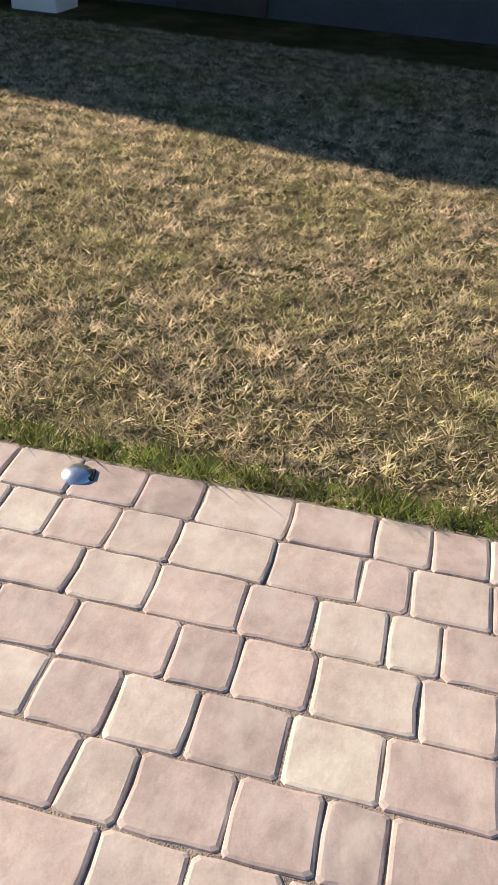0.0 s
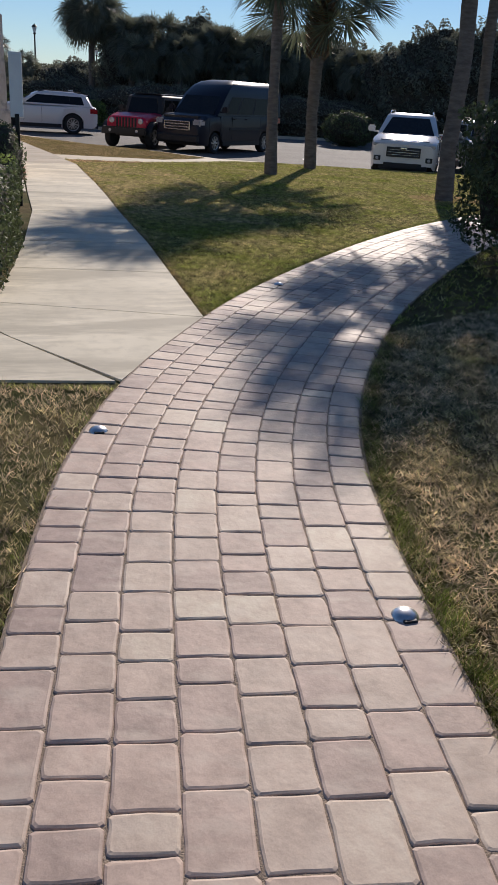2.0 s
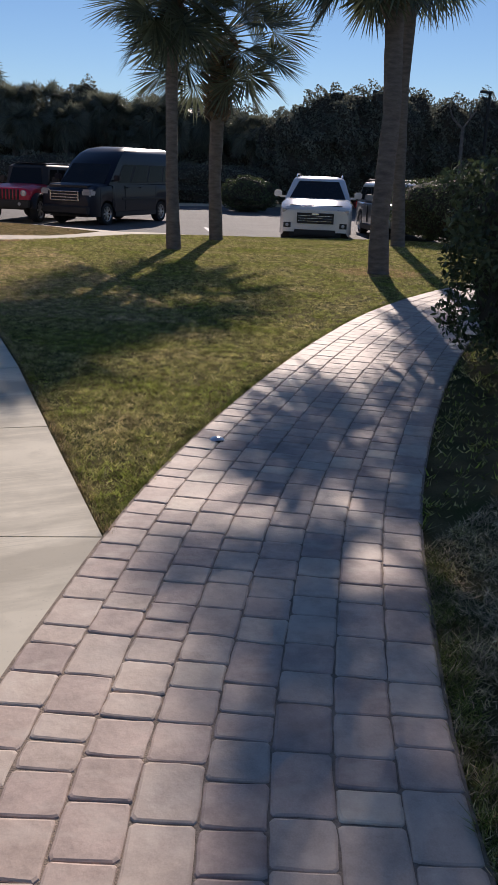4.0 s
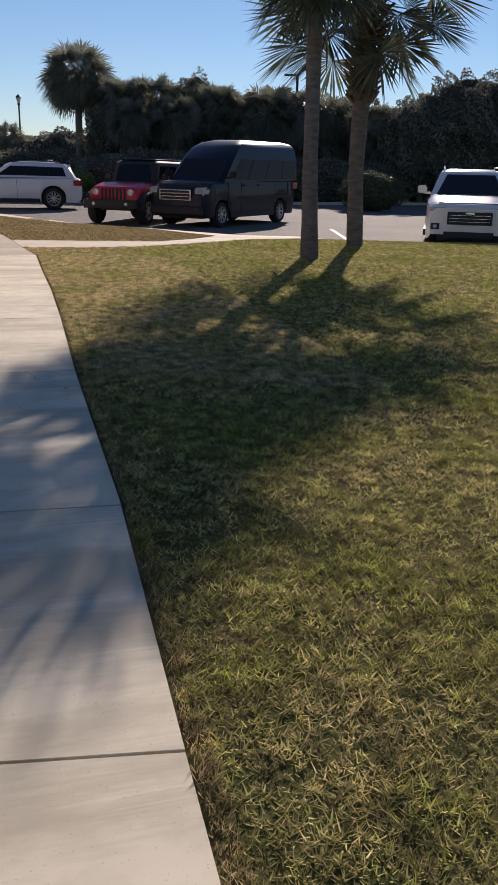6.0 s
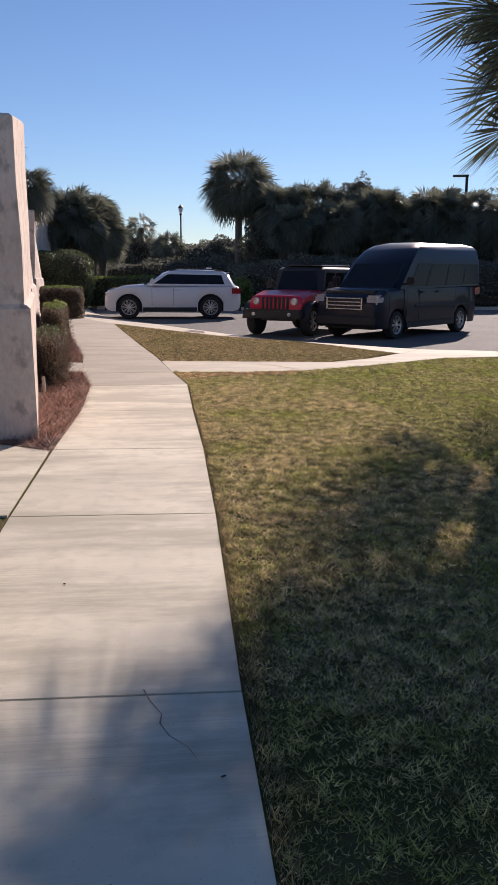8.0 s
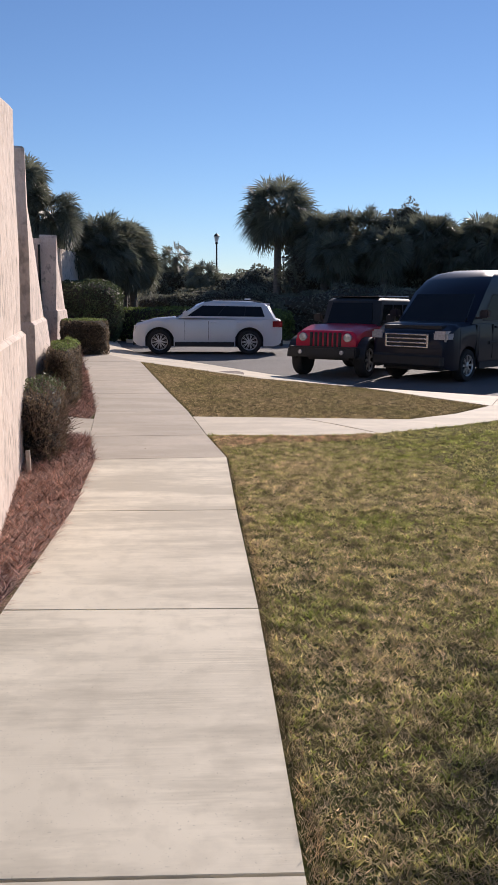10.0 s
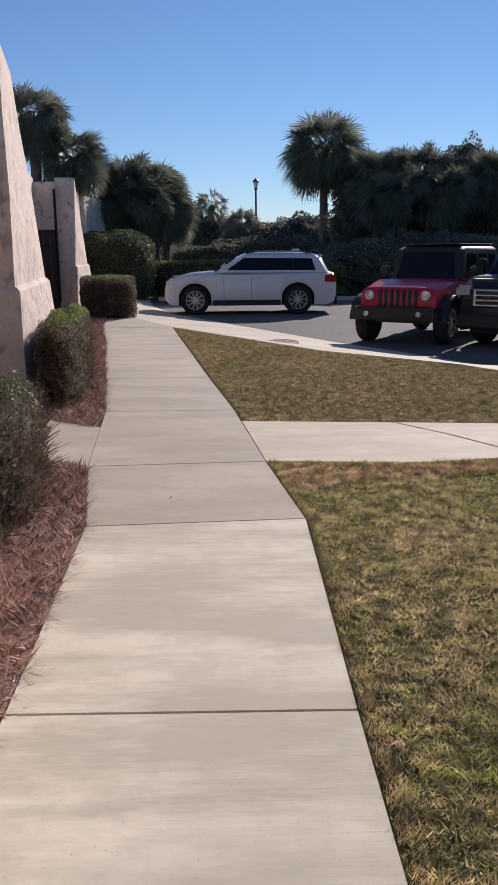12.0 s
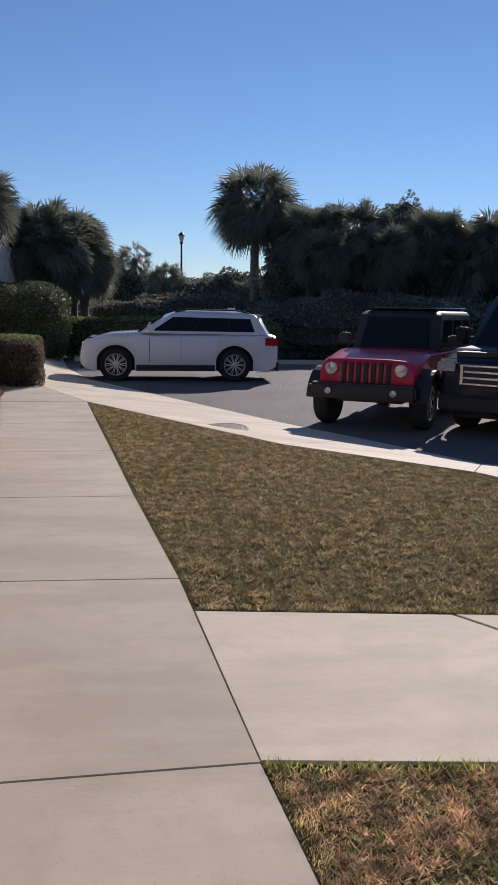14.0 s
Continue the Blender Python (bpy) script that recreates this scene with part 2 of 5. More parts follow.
# Pale, low-contrast far fronds: glare and haze are put into the leaf colour
M["frond_far"] = material("palm_leaf_hazed", (0.155, 0.165, 0.12), 0.55, vary=0.18, scale=0.7, island=0.28, through_light=0.4)
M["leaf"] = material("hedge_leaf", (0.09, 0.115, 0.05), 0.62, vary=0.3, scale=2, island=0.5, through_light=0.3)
# Paler leaf: sunlight on hedge tops and the low hedge, put into the colour
M["leaf_lit"] = material("hedge_leaf_lit", (0.16, 0.21, 0.06), 0.66, vary=0.3, scale=4, island=0.6, through_light=0.4)
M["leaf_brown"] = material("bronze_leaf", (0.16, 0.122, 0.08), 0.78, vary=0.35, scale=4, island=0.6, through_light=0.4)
# Far foliage greyed and lightened in the base colour to stand for haze
M["leaf_far"] = material("wood_leaf_hazed", (0.17, 0.175, 0.13), 0.8, vary=0.3, scale=0.6, island=0.4, through_light=0.4)
M["twig"] = material("bare_twigs", (0.24, 0.17, 0.125), 0.9, vary=0.3, scale=9, island=0.5)
# Near-black filling: the shade deep inside shrubs, put into the colour
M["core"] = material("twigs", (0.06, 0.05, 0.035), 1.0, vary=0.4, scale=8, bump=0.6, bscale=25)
M["white_paint"] = material("white_car_paint", (0.74, 0.73, 0.72), 0.25, vary=0.02, scale=1, coat=0.8)
M["silver_paint"] = material("silver_car_paint", (0.42, 0.42, 0.42), 0.3, metal=0.5, vary=0.02, scale=1, coat=0.8)
M["red_paint"] = material("red_car_paint", (0.50, 0.009, 0.045), 0.38, vary=0.03, scale=1, coat=0.25, spec=0.35)
M["navy_paint"] = material("navy_car_paint", (0.008, 0.011, 0.022), 0.36, vary=0.05, scale=1, coat=0.16, spec=0.22)
M["plastic"] = material("black_plastic", (0.018, 0.018, 0.019), 0.6, vary=0.1, scale=6, bump=0.1, bscale=200)
M["tyre"] = material("tyre_rubber", (0.02, 0.02, 0.02), 0.85, vary=0.15, scale=8, bump=0.2, bscale=80)
M["alloy"] = material("alloy", (0.50, 0.50, 0.51), 0.35, metal=0.9, vary=0.05, scale=10)
M["chrome"] = material("chrome", (0.72, 0.73, 0.76), 0.2, metal=1.0, vary=0.03, scale=8)
M["glass_dark"] = material("tinted_glass", (0.011, 0.013, 0.016), 0.08, vary=0.05, scale=2, spec=0.26)
M["glass_privacy"] = material("privacy_glass", (0.008, 0.009, 0.012), 0.16, vary=0.05, scale=2, spec=0.09)
M["black_gloss"] = material("black_gloss_paint", (0.025, 0.025, 0.027), 0.22, vary=0.05, scale=3, coat=0.6)
M["lens"] = material("headlight_lens", (0.5, 0.5, 0.52), 0.12, metal=0.35, vary=0.2, scale=25, coat=1.0)
M["tail"] = material("tail_light", (0.30, 0.012, 0.015), 0.2, vary=0.1, scale=10, coat=1.0)
M["marking"] = material("road_paint", (0.75, 0.74, 0.70), 0.8, vary=0.1, scale=6, bump=0.2, bscale=120)
M["iron"] = material("black_iron", (0.02, 0.022, 0.022), 0.5, metal=0.6, vary=0.1, scale=12)
M["white"] = material("white_board", (0.80, 0.79, 0.76), 0.6, vary=0.05, scale=3, bump=0.1, bscale=60)
M["dome"] = material("brushed_dome", (0.72, 0.72, 0.72), 0.28, metal=0.9, vary=0.15, scale=40)
M["wood"] = material("wood_stake", (0.52, 0.45, 0.36), 0.8, vary=0.2, scale=15, bump=0.3, bscale=60)
M["roof"] = material("grey_shingle", (0.20, 0.19, 0.18), 0.9, vary=0.2, scale=2, bump=0.4, bscale=25)
M["door"] = material("dark_brown_panel", (0.045, 0.032, 0.026), 0.6, vary=0.15, scale=5, bump=0.1, bscale=60)
M["lamp_glass"] = material("frosted_lamp_glass", (0.75, 0.76, 0.74), 0.35, vary=0.05, scale=10)
# Shade under the porch is put into this dark blue-grey wall colour
M["dark_wall"] = material("shaded_porch_wall", (0.07, 0.075, 0.085), 0.9, vary=0.12, scale=2, bump=0.2, bscale=40)
M["cast"] = material("cast_iron_cover", (0.20, 0.16, 0.13), 0.7, metal=0.4, vary=0.2, scale=12, bump=0.5, bscale=90)


# ---------------------------------------------------------------- mesh helpers
def finish(bm, name, mat, smooth=False):
    bmesh.ops.recalc_face_normals(bm, faces=bm.faces)
    me = bpy.data.meshes.new(name)
    bm.to_mesh(me)
    bm.free()
    mats = mat if isinstance(mat, (list, tuple)) else [mat]
    for k in mats:
        me.materials.append(M[k])
    if smooth:
        me.shade_smooth()
        me.set_sharp_from_angle(angle=radians(38))
    return me


def part(name, bm, mat, parent=None, label="", smooth=False):
    ob = new(name, finish(bm, name, mat, smooth))
    if parent is not None:
        ob.parent = parent
    return tagged(ob, label) if label else ob


def thing(name, label, category, group="", at=(0, 0, 0), rz=0.0):
    ob = new(name)
    ob.matrix_world = pose(*at, 0, 0, rz)
    return tagged(ob, label, category, group)


def box(bm, x0, x1, y0, y1, z0, z1, m=None):
    r = bmesh.ops.create_cube(bm, size=1)
    for v in r["verts"]:
        v.co = Vector((x0 + (v.co.x + 0.5) * (x1 - x0), y0 + (v.co.y + 0.5) * (y1 - y0), z0 + (v.co.z + 0.5) * (z1 - z0)))
        if m is not None:
            v.co = m @ v.co
    return r["verts"]


def bevelled(bm, width, segments=2):
    bmesh.ops.bevel(bm, geom=list(bm.edges), offset=width, segments=segments, affect="EDGES", clamp_overlap=True)


def tube(bm, pts, radii, n=10, cap=True):
    """A round tube along points."""
    rings = []
    for i, p in enumerate(pts):
        p = Vector(p)
        d = (Vector(pts[min(i + 1, len(pts) - 1)]) - Vector(pts[max(i - 1, 0)])).normalized()
        a = d.cross((0, 0, 1) if abs(d.z) < 0.9 else (1, 0, 0)).normalized()
        b = d.cross(a)
        rings.append([bm.verts.new(p + radii[i] * (math.cos(2 * math.pi * k / n) * a + math.sin(2 * math.pi * k / n) * b)) for k in range(n)])
    for r0, r1 in zip(rings, rings[1:]):
        for k in range(n):
            bm.faces.new((r0[k], r0[(k + 1) % n], r1[(k + 1) % n], r1[k]))
    if cap:
        bm.faces.new(rings[0][::-1])
        bm.faces.new(rings[-1])


def lathe(bm, profile, n=20, m=None, cap=True):
    """Turns (radius, z) pairs round z."""
    m = m or Matrix()
    rings = [[bm.verts.new(m @ Vector((r * math.cos(2 * math.pi * k / n), r * math.sin(2 * math.pi * k / n), z))) for k in range(n)] for r, z in profile]
    for r0, r1 in zip(rings, rings[1:]):
        for k in range(n):
            bm.faces.new((r0[k], r0[(k + 1) % n], r1[(k + 1) % n], r1[k]))
    if cap:
        bm.faces.new(rings[0][::-1])
        bm.faces.new(rings[-1])


def prism(bm, poly, z0, z1, m=None):
    m = m or Matrix()
    lo = [bm.verts.new(m @ Vector((x, y, z0))) for x, y in poly]
    hi = [bm.verts.new(m @ Vector((x, y, z1))) for x, y in poly]
    bm.faces.new(lo[::-1])
    top = bm.faces.new(hi)
    n = len(poly)
    for i in range(n):
        bm.faces.new((lo[i], lo[(i + 1) % n], hi[(i + 1) % n], hi[i]))
    return top


def spline(pts, step=0.25):
    """A Catmull-Rom curve through points, resampled at even steps."""
    P = [Vector((*p, 0)) for p in pts]
    P = [2 * P[0] - P[1]] + P + [2 * P[-1] - P[-2]]
    fine = []
    for i in range(1, len(P) - 2):
        a, b, c, d = P[i - 1:i + 3]
        for k in range(30):
            t = k / 30
            fine.append(0.5 * (2 * b + (c - a) * t + (2 * a - 5 * b + 4 * c - d) * t * t + (3 * b - a - 3 * c + d) * t ** 3))
    fine.append(P[-2])
    out, acc = [fine[0]], 0.0
    for p, q in zip(fine, fine[1:]):
        seg = (q - p).length
        while acc + seg >= step:
            p = p + (q - p) * ((step - acc) / seg)
            seg, acc = (q - p).length, 0.0
            out.append(p.copy())
        acc += seg
    return [(p.x, p.y) for p in out]


def raw_mesh(name, verts, faces_n, mat, k):
    """A mesh of separate k-gons from a flat array of corners."""
    me = bpy.data.meshes.new(name)
    me.vertices.add(len(verts))
    me.vertices.foreach_set("co", verts.astype(np.float32).ravel())
    me.loops.add(len(verts))
    me.loops.foreach_set("vertex_index", np.arange(len(verts), dtype=np.int32))
    me.polygons.add(faces_n)
    me.polygons.foreach_set("loop_start", np.arange(0, faces_n * k, k, dtype=np.int32))
    me.materials.append(M[mat])
    me.update()
    me.validate()
    return me


def inside(poly, x, y):
    p = np.array(poly)
    hit = np.zeros(len(x), bool)
    for (x0, y0), (x1, y1) in zip(p, np.roll(p, -1, 0)):
        c = ((y0 > y) != (y1 > y)) & (x < (x1 - x0) * (y - y0) / (y1 - y0 + 1e-12) + x0)
        hit ^= c
    return hit


rng = np.random.default_rng(7)


def blades(name, poly, per_m2, height, width, mat, label, z=0.0, lean=0.9, patchy=0.5):
    """A stretch of lawn: single grass blades, thinned in patches."""
    p = np.array(poly)
    (x0, y0), (x1, y1) = p.min(0), p.max(0)
    n = int((x1 - x0) * (y1 - y0) * per_m2)
    k = max(1, n // 4)
    root = rng.integers(0, k, n)
    x, y = rng.uniform(x0, x1, k)[root], rng.uniform(y0, y1, k)[root]
    away = rng.uniform(0, 2 * np.pi, n)
    spread = np.abs(rng.normal(0, 1, n)) * min(0.022, 0.9 / math.sqrt(per_m2))
    x, y = x + np.cos(away) * spread, y + np.sin(away) * spread
    keep = inside(poly, x, y)
    clump = np.sin(x * 7.1 + 1.7 * np.sin(y * 5.3)) * np.sin(y * 6.7 + 1.9 * np.sin(x * 4.1)) + 0.6 * np.sin(x * 17.3 + y * 3) * np.sin(y * 15.1 - x * 5)
    keep &= rng.uniform(-1.3, 1.3, n) < clump * patchy + 1.3 * (1 - patchy) + 0.2
    x, y, clump, away = x[keep], y[keep], clump[keep], away[keep]
    n = len(x)
    h = rng.uniform(height * 0.45, height * 1.15, n) * (1 + 0.3 * clump)
    a, t = away + rng.normal(0, 0.7, n), rng.uniform(0.25, 1.0, n) ** 0.6 * lean * 1.3
    w = rng.uniform(0.6, 1.3, n) * width / 2
    dx, dy = np.cos(a), np.sin(a)
    turn = rng.uniform(0, 2 * np.pi, n)
    wx, wy = np.cos(turn) * w, np.sin(turn) * w
    v = np.empty((n, 3, 3))
    v[:, 0] = np.stack([x - wx, y - wy, np.full(n, z - 0.004)], 1)
    v[:, 1] = np.stack([x + wx, y + wy, np.full(n, z - 0.004)], 1)
    v[:, 2] = np.stack([x + dx * h * np.sin(t), y + dy * h * np.sin(t), z + h * np.cos(t)], 1)
    ob = new(name, raw_mesh(name, v.reshape(-1, 3), n, mat, 3))
    return tagged(ob, label, "grass", kind="stuff")


# ---------------------------------------------------------------- ground, road, walks
ROAD_Z = -0.24
LAWN = [(12, 45), (-26.0, 45), (-26.0, 10), (-26.5, 7.5), (-26.35, 5.3), (-26.55, 2.9), (-26.8, 0.9), (-29.0, -1.2), (-30.3, -3.3), (-31.8, -4.8),
        (-34.0, -7.0), (-37.5, -9.6), (-55, -16.4), (-80, -27), (-80, -60), (12, -60)]
bm = bmesh.new()
bmesh.ops.create_grid(bm, x_segments=8, y_segments=8, size=1500)
for v in bm.verts:
    v.co.z = ROAD_Z - 0.04
tagged(part("ground", bm, "earth"), "bare brown earth reaching out to the horizon", "ground", kind="structure")
bm = bmesh.new()
prism(bm, LAWN, -0.5, -0.010)
tagged(part("lawn_bed", bm, "soil"), "brown thatch and soil under the patchy lawn", "ground", kind="structure")
bm = bmesh.new()
prism(bm, [(-25, 60), (-58, 60), (-57, 18), (-51, 5), (-48, -6), (-47.5, -12), (-58, -17), (-90, -30), (-90, -38), (-60, -26), (-25, -8)], ROAD_Z - 0.03, ROAD_Z)
tagged(part("road", bm, "asphalt"), "worn grey asphalt of the parking court", "road", kind="structure")

# concrete apron that falls from the lawn to the road
inner = [(-80, -27), (-55, -16.4), (-42, -11.3), (-37.5, -9.6), (-34, -7.0), (-31.8, -4.8), (-30.3, -3.3), (-29, -1.2), (-26.75, 0.85), (-26.5, 2.9), (-26.3, 5.3), (-26.4, 7.5)]
outer = [(-81, -25), (-60, -17.6), (-44.1, -11.1), (-40.6, -9.2), (-37.3, -6.5), (-33.9, -3.7), (-32.4, -2.3), (-30.8, -0.9), (-30.3, 1.3), (-30.2, 2.9), (-28.6, 4.4), (-27.2, 7.6)]
apron = new("apron")
tagged(apron, "pale concrete apron sloping from the lawn to the road", "pavement", kind="structure")
for (a, b), (c, d) in zip(zip(inner, inner[1:]), zip(outer, outer[1:])):
    bm = bmesh.new()
    g = 0.006
    A, B = Vector((*a, 0.006)), Vector((*b, 0.006))
    C, D = Vector((*c, ROAD_Z + 0.012)), Vector((*d, ROAD_Z + 0.012))
    e, f = (B - A).normalized() * g, (D - C).normalized() * g
    top = [bm.verts.new(p) for p in (A + e, B - e, D - f, C + f)]
    low = [bm.verts.new(p.co - Vector((0, 0, 0.15))) for p in top]
    bm.faces.new(top)
    for i in range(4):
        bm.faces.new((top[i], low[i], low[(i + 1) % 4], top[(i + 1) % 4]))
    part("slab", bm, "concrete_curb", apron)

side_right = [(-7.63, 1.48), (-9.37, 1.08), (-11.05, 0.70), (-13.65, 0.03), (-15.9, -0.51), (-17.84, -1.0), (-19.8, -1.53), (-21.86, -2.07),
              (-23.16, -2.60), (-25.14, -3.36), (-27.24, -4.24), (-29.4, -5.12), (-31.6, -6.02), (-34.0, -7.0)]
side_left = [(-7.75, -0.22), (-9.2, -0.42), (-10.78, -0.68), (-13.35, -1.17), (-15.6, -1.76), (-17.55, -2.25), (-19.5, -2.71), (-21.45, -3.29),
             (-22.75, -3.86), (-24.83, -4.60), (-26.9, -5.47), (-29.0, -6.38), (-31.1, -7.25), (-33.6, -8.4)]


def slab(poly, mat, parent, z=0.006, gap=0.008):
    """A concrete slab with a tooled edge."""
    c = Vector((sum(p[0] for p in poly) / len(poly), sum(p[1] for p in poly) / len(poly)))
    shr = [Vector(p) + (c - Vector(p)).normalized() * gap for p in poly]
    bm = bmesh.new()
    n = len(poly)
    rings = []
    for k, zz in ((0.0, z - 0.12), (0.0, z - 0.002), (0.0012, z)):
        rings.append([bm.verts.new((*(p + (c - p).normalized() * k), zz)) for p in shr])
    for r0, r1 in zip(rings, rings[1:]):
        for i in range(n):
            bm.faces.new((r0[i], r0[(i + 1) % n], r1[(i + 1) % n], r1[i]))
    bm.faces.new(rings[-1])
    return part("slab", bm, mat, parent)


sidewalk = tagged(new("sidewalk"), "cream concrete sidewalk in jointed slabs beside the lawn", "pavement", kind="structure")
for i in range(len(side_right) - 1):
    mat = "concrete" if i < 7 else "concrete_new"
    a, b, c, d = side_right[i], side_right[i + 1], side_left[i + 1], side_left[i]
    slab([a, b, c, d], mat, sidewalk)
slab([(-7.63, 1.48), (-7.0, 1.33), (-6.4, 1.16), (-5.92, 1.05), (-6.75, 0.17), (-7.2, -0.22), (-7.75, -0.22)], "concrete", sidewalk)
slab([(-5.9, 1.02), (-5.80, 0.35), (-5.75, -0.45), (-7.2, -0.24), (-6.77, 0.15)], "concrete", sidewalk)
slab([(-15.62, -1.78), (-17.5, -2.26), (-17.75, -2.75), (-17.2, -4.6), (-15.1, -4.2)], "concrete", sidewalk)
slab([(-22.75, -3.858), (-24.1, -4.333), (-24.6, -5.7), (-23.2, -5.2)], "concrete_new", sidewalk)
slab([(-29.0, -6.40), (-29.9, -6.77), (-30.4, -7.9), (-29.5, -7.5)], "concrete_new", sidewalk)
slab([(-33.62, -8.42), (-34.02, -7.02), (-37.5, -9.62), (-38.6, -10.2), (-36.5, -10.2)], "concrete_new", sidewalk)
cross = tagged(new("crossing_walk"), "pale concrete walk crossing the lawn to the parking court", "pavement", kind="structure")
slab([(-23.17, -2.61), (-24.62, -3.16), (-24.82, -1.79), (-24.4, -1.3), (-23.72, -0.66), (-23.35, -1.45)], "concrete_curb", cross)
slab([(-24.82, -1.77), (-25.0, -0.35), (-25.75, 0.30), (-26.76, 0.82), (-26.5, 2.6), (-26.1, 1.6), (-24.6, 0.3), (-23.72, -0.64), (-24.4, -1.28)], "concrete_curb", cross)

bm = bmesh.new()
lathe(bm, [(0.33, -0.10), (0.33, -0.004), (0.30, 0.0), (0.29, -0.004), (0.26, -0.004), (0.25, 0.002), (0.0001, 0.003)], 28)
ob = part("manhole_cover", bm, "cast")
ob.matrix_world = pose(-31.75, -4.25, -0.035, 0, 5, 0)
tagged(ob, "rusty brown cast iron cover set in the concrete apron", "manhole cover")

# kerb and parking stripe across the court
bm = bmesh.new()
far_kerb = [(-47.3, -12), (-48, -6), (-51, 5), (-57, 18), (-60, 30)]
for a, b in zip(far_kerb, far_kerb[1:]):
    d = Vector((b[0] - a[0], b[1] - a[1])).normalized()
    nrm = Vector((d.y, -d.x)) * -0.16
    prism(bm, [a, b, (b[0] - nrm.x, b[1] - nrm.y), (a[0] - nrm.x, a[1] - nrm.y)], ROAD_Z, ROAD_Z + 0.14)
tagged(part("kerb", bm, "concrete_curb"), "grey concrete kerb along the planted bank", "kerb", kind="structure")
bm = bmesh.new()
box(bm, -33.5, -29.6, 4.05, 4.17, ROAD_Z, ROAD_Z + 0.004)
tagged(part("parking_stripe", bm, "marking"), "white painted stripe on the grey asphalt", "road marking", kind="structure")

# mulch bed
BED = [(-17.5, -2.28)] + [(x, y - 0.003) for x, y in side_left[6:9]] + [(-22.75, -3.9), (-23.2, -5.2), (-24.6, -5.7), (-24.1, -4.4)] + \
      [(x, y - 0.003) for x, y in side_left[9:14]] + [(-38.5, -10.3), (-38.0, -12.2), (-17.9, -3.4)]
bm = bmesh.new()
prism(bm, BED, -0.2, 0.006)
tagged(part("mulch_bed", bm, "mulch"), "reddish brown pine straw bed along the stucco wall", "mulch", kind="structure")


# ---------------------------------------------------------------- stucco courtyard walls
U = Vector((-0.914, -0.407, 0))     # along the wall line, away from the start
NRM = Vector((-0.407, 0.914, 0))    # out towards the sidewalk


def wall_frame(s, off=0.0):
    p = Vector((-17.97, -2.61, 0)) + U * s + NRM * off
    return Matrix(((U.x, NRM.x, 0, p.x), (U.y, NRM.y, 0, p.y), (0, 0, 1, 0), (0, 0, 0, 1)))


def pylon(s, length, heights, base, crest, depth=1.1, ledge=1.2):
    """A leaning stucco wall block with a wider plinth up to the ledge. heights, base, crest: pairs for its near and far end."""
    bm = bmesh.new()
    m = wall_frame(s)

    def ring(f0, f1, out, grow):
        """Four corners at the fractions f0 and f1 of the height at the two ends."""
        z0, z1 = heights[0] * f0, heights[1] * f1
        y0, y1 = base[0] + (crest[0] - base[0]) * f0 + out, base[1] + (crest[1] - base[1]) * f1 + out
        x0, x1 = -grow, length + grow
        return [bm.verts.new(m @ Vector(p)) for p in ((x0, -depth, z0), (x1, -depth, z1), (x1, y1, z1), (x0, y0, z0))]
    l0, l1 = ledge / heights[0], ledge / heights[1]
    rows = [ring(-0.02, -0.02, 0.05, 0.03), ring(l0 - 0.01, l1 - 0.01, 0.05, 0.03), ring(l0, l1, 0.02, 0.01), ring(l0 + 0.003, l1 + 0.003, 0.0, 0.0),
            ring(0.6, 0.6, 0.01, 0.0), ring(0.8, 0.8, -0.005, 0.0), ring(0.99, 0.99, 0.0, 0.0), ring(1.0, 1.0, -0.03, -0.03)]
    for a, b in zip(rows, rows[1:]):
        for i in range(4):
            bm.faces.new((a[i], a[(i + 1) % 4], b[(i + 1) % 4], b[i]))
    bm.faces.new(rows[-1])
    bm.faces.new(rows[0][::-1])
    return bm


def courtyard(label, s, length, heights, base, crest, gap, depth=1.1, beam=False):
    top = tagged(new("courtyard_wall"), label, "wall", "stucco courtyard walls")
    part("wall_block", pylon(s, length, heights, base, crest, depth), "stucco", top)
    m = wall_frame(s + length)
    if gap:
        bm = bmesh.new()
        box(bm, -0.2, gap + 0.2, base[1] - 1.05, base[1] - 0.85, 0, heights[1] - 0.5, m)
        part("recessed_wall", bm, "stucco", top)
        # Dark panel puts the shade on the lower recess into the colour
        bm = bmesh.new()
        box(bm, 0.3, gap - 0.25, base[1] - 0.85, base[1] - 0.79, 0.02, 2.05, m)
        part("door", bm, "door", top, "dark brown panel for the shaded lower wall")
    if beam:
        bm = bmesh.new()
        box(bm, -0.55, 0.0, -0.22, -0.02, 2.36, 2.46, wall_frame(s))
        part("beam", bm, "stucco", top)
    return top


courtyard("pinkish beige stucco courtyard wall with a leaning face", 0.0, 4.4, (2.8, 3.42), (0.0, 0.11), (-0.04, 0.12), 3.0)
courtyard("tall beige streaked stucco wall with a leaning face", 7.75, 3.25, (3.6, 3.9), (0.13, 0.40), (0.13, -0.02), 10.7, beam=True)
courtyard("beige stucco wall with a stepped plinth and streaks", 21.6, 2.6, (3.4, 3.4), (0.46, 0.95), (0.60, 0.55), 2.6, depth=-0.10)
courtyard("distant beige stucco wall in full sun", 26.6, 2.2, (3.5, 3.5), (0.5, 0.75), (0.35, 0.6), 1.6, depth=1.4)
courtyard("distant beige stucco wall in full sun", 30.2, 3.0, (3.5, 3.5), (0.95, 1.75), (0.75, 1.5), 2.6, depth=2.0)
courtyard("distant beige stucco wall in full sun", 37.6, 4.0, (3.1, 3.1), (1.7, 2.5), (1.5, 2.3), 0, depth=2.6)
bm = bmesh.new()
box(bm, 0.30, 0.90, -1.25, -0.80, -0.05, 3.68, wall_frame(21.5))
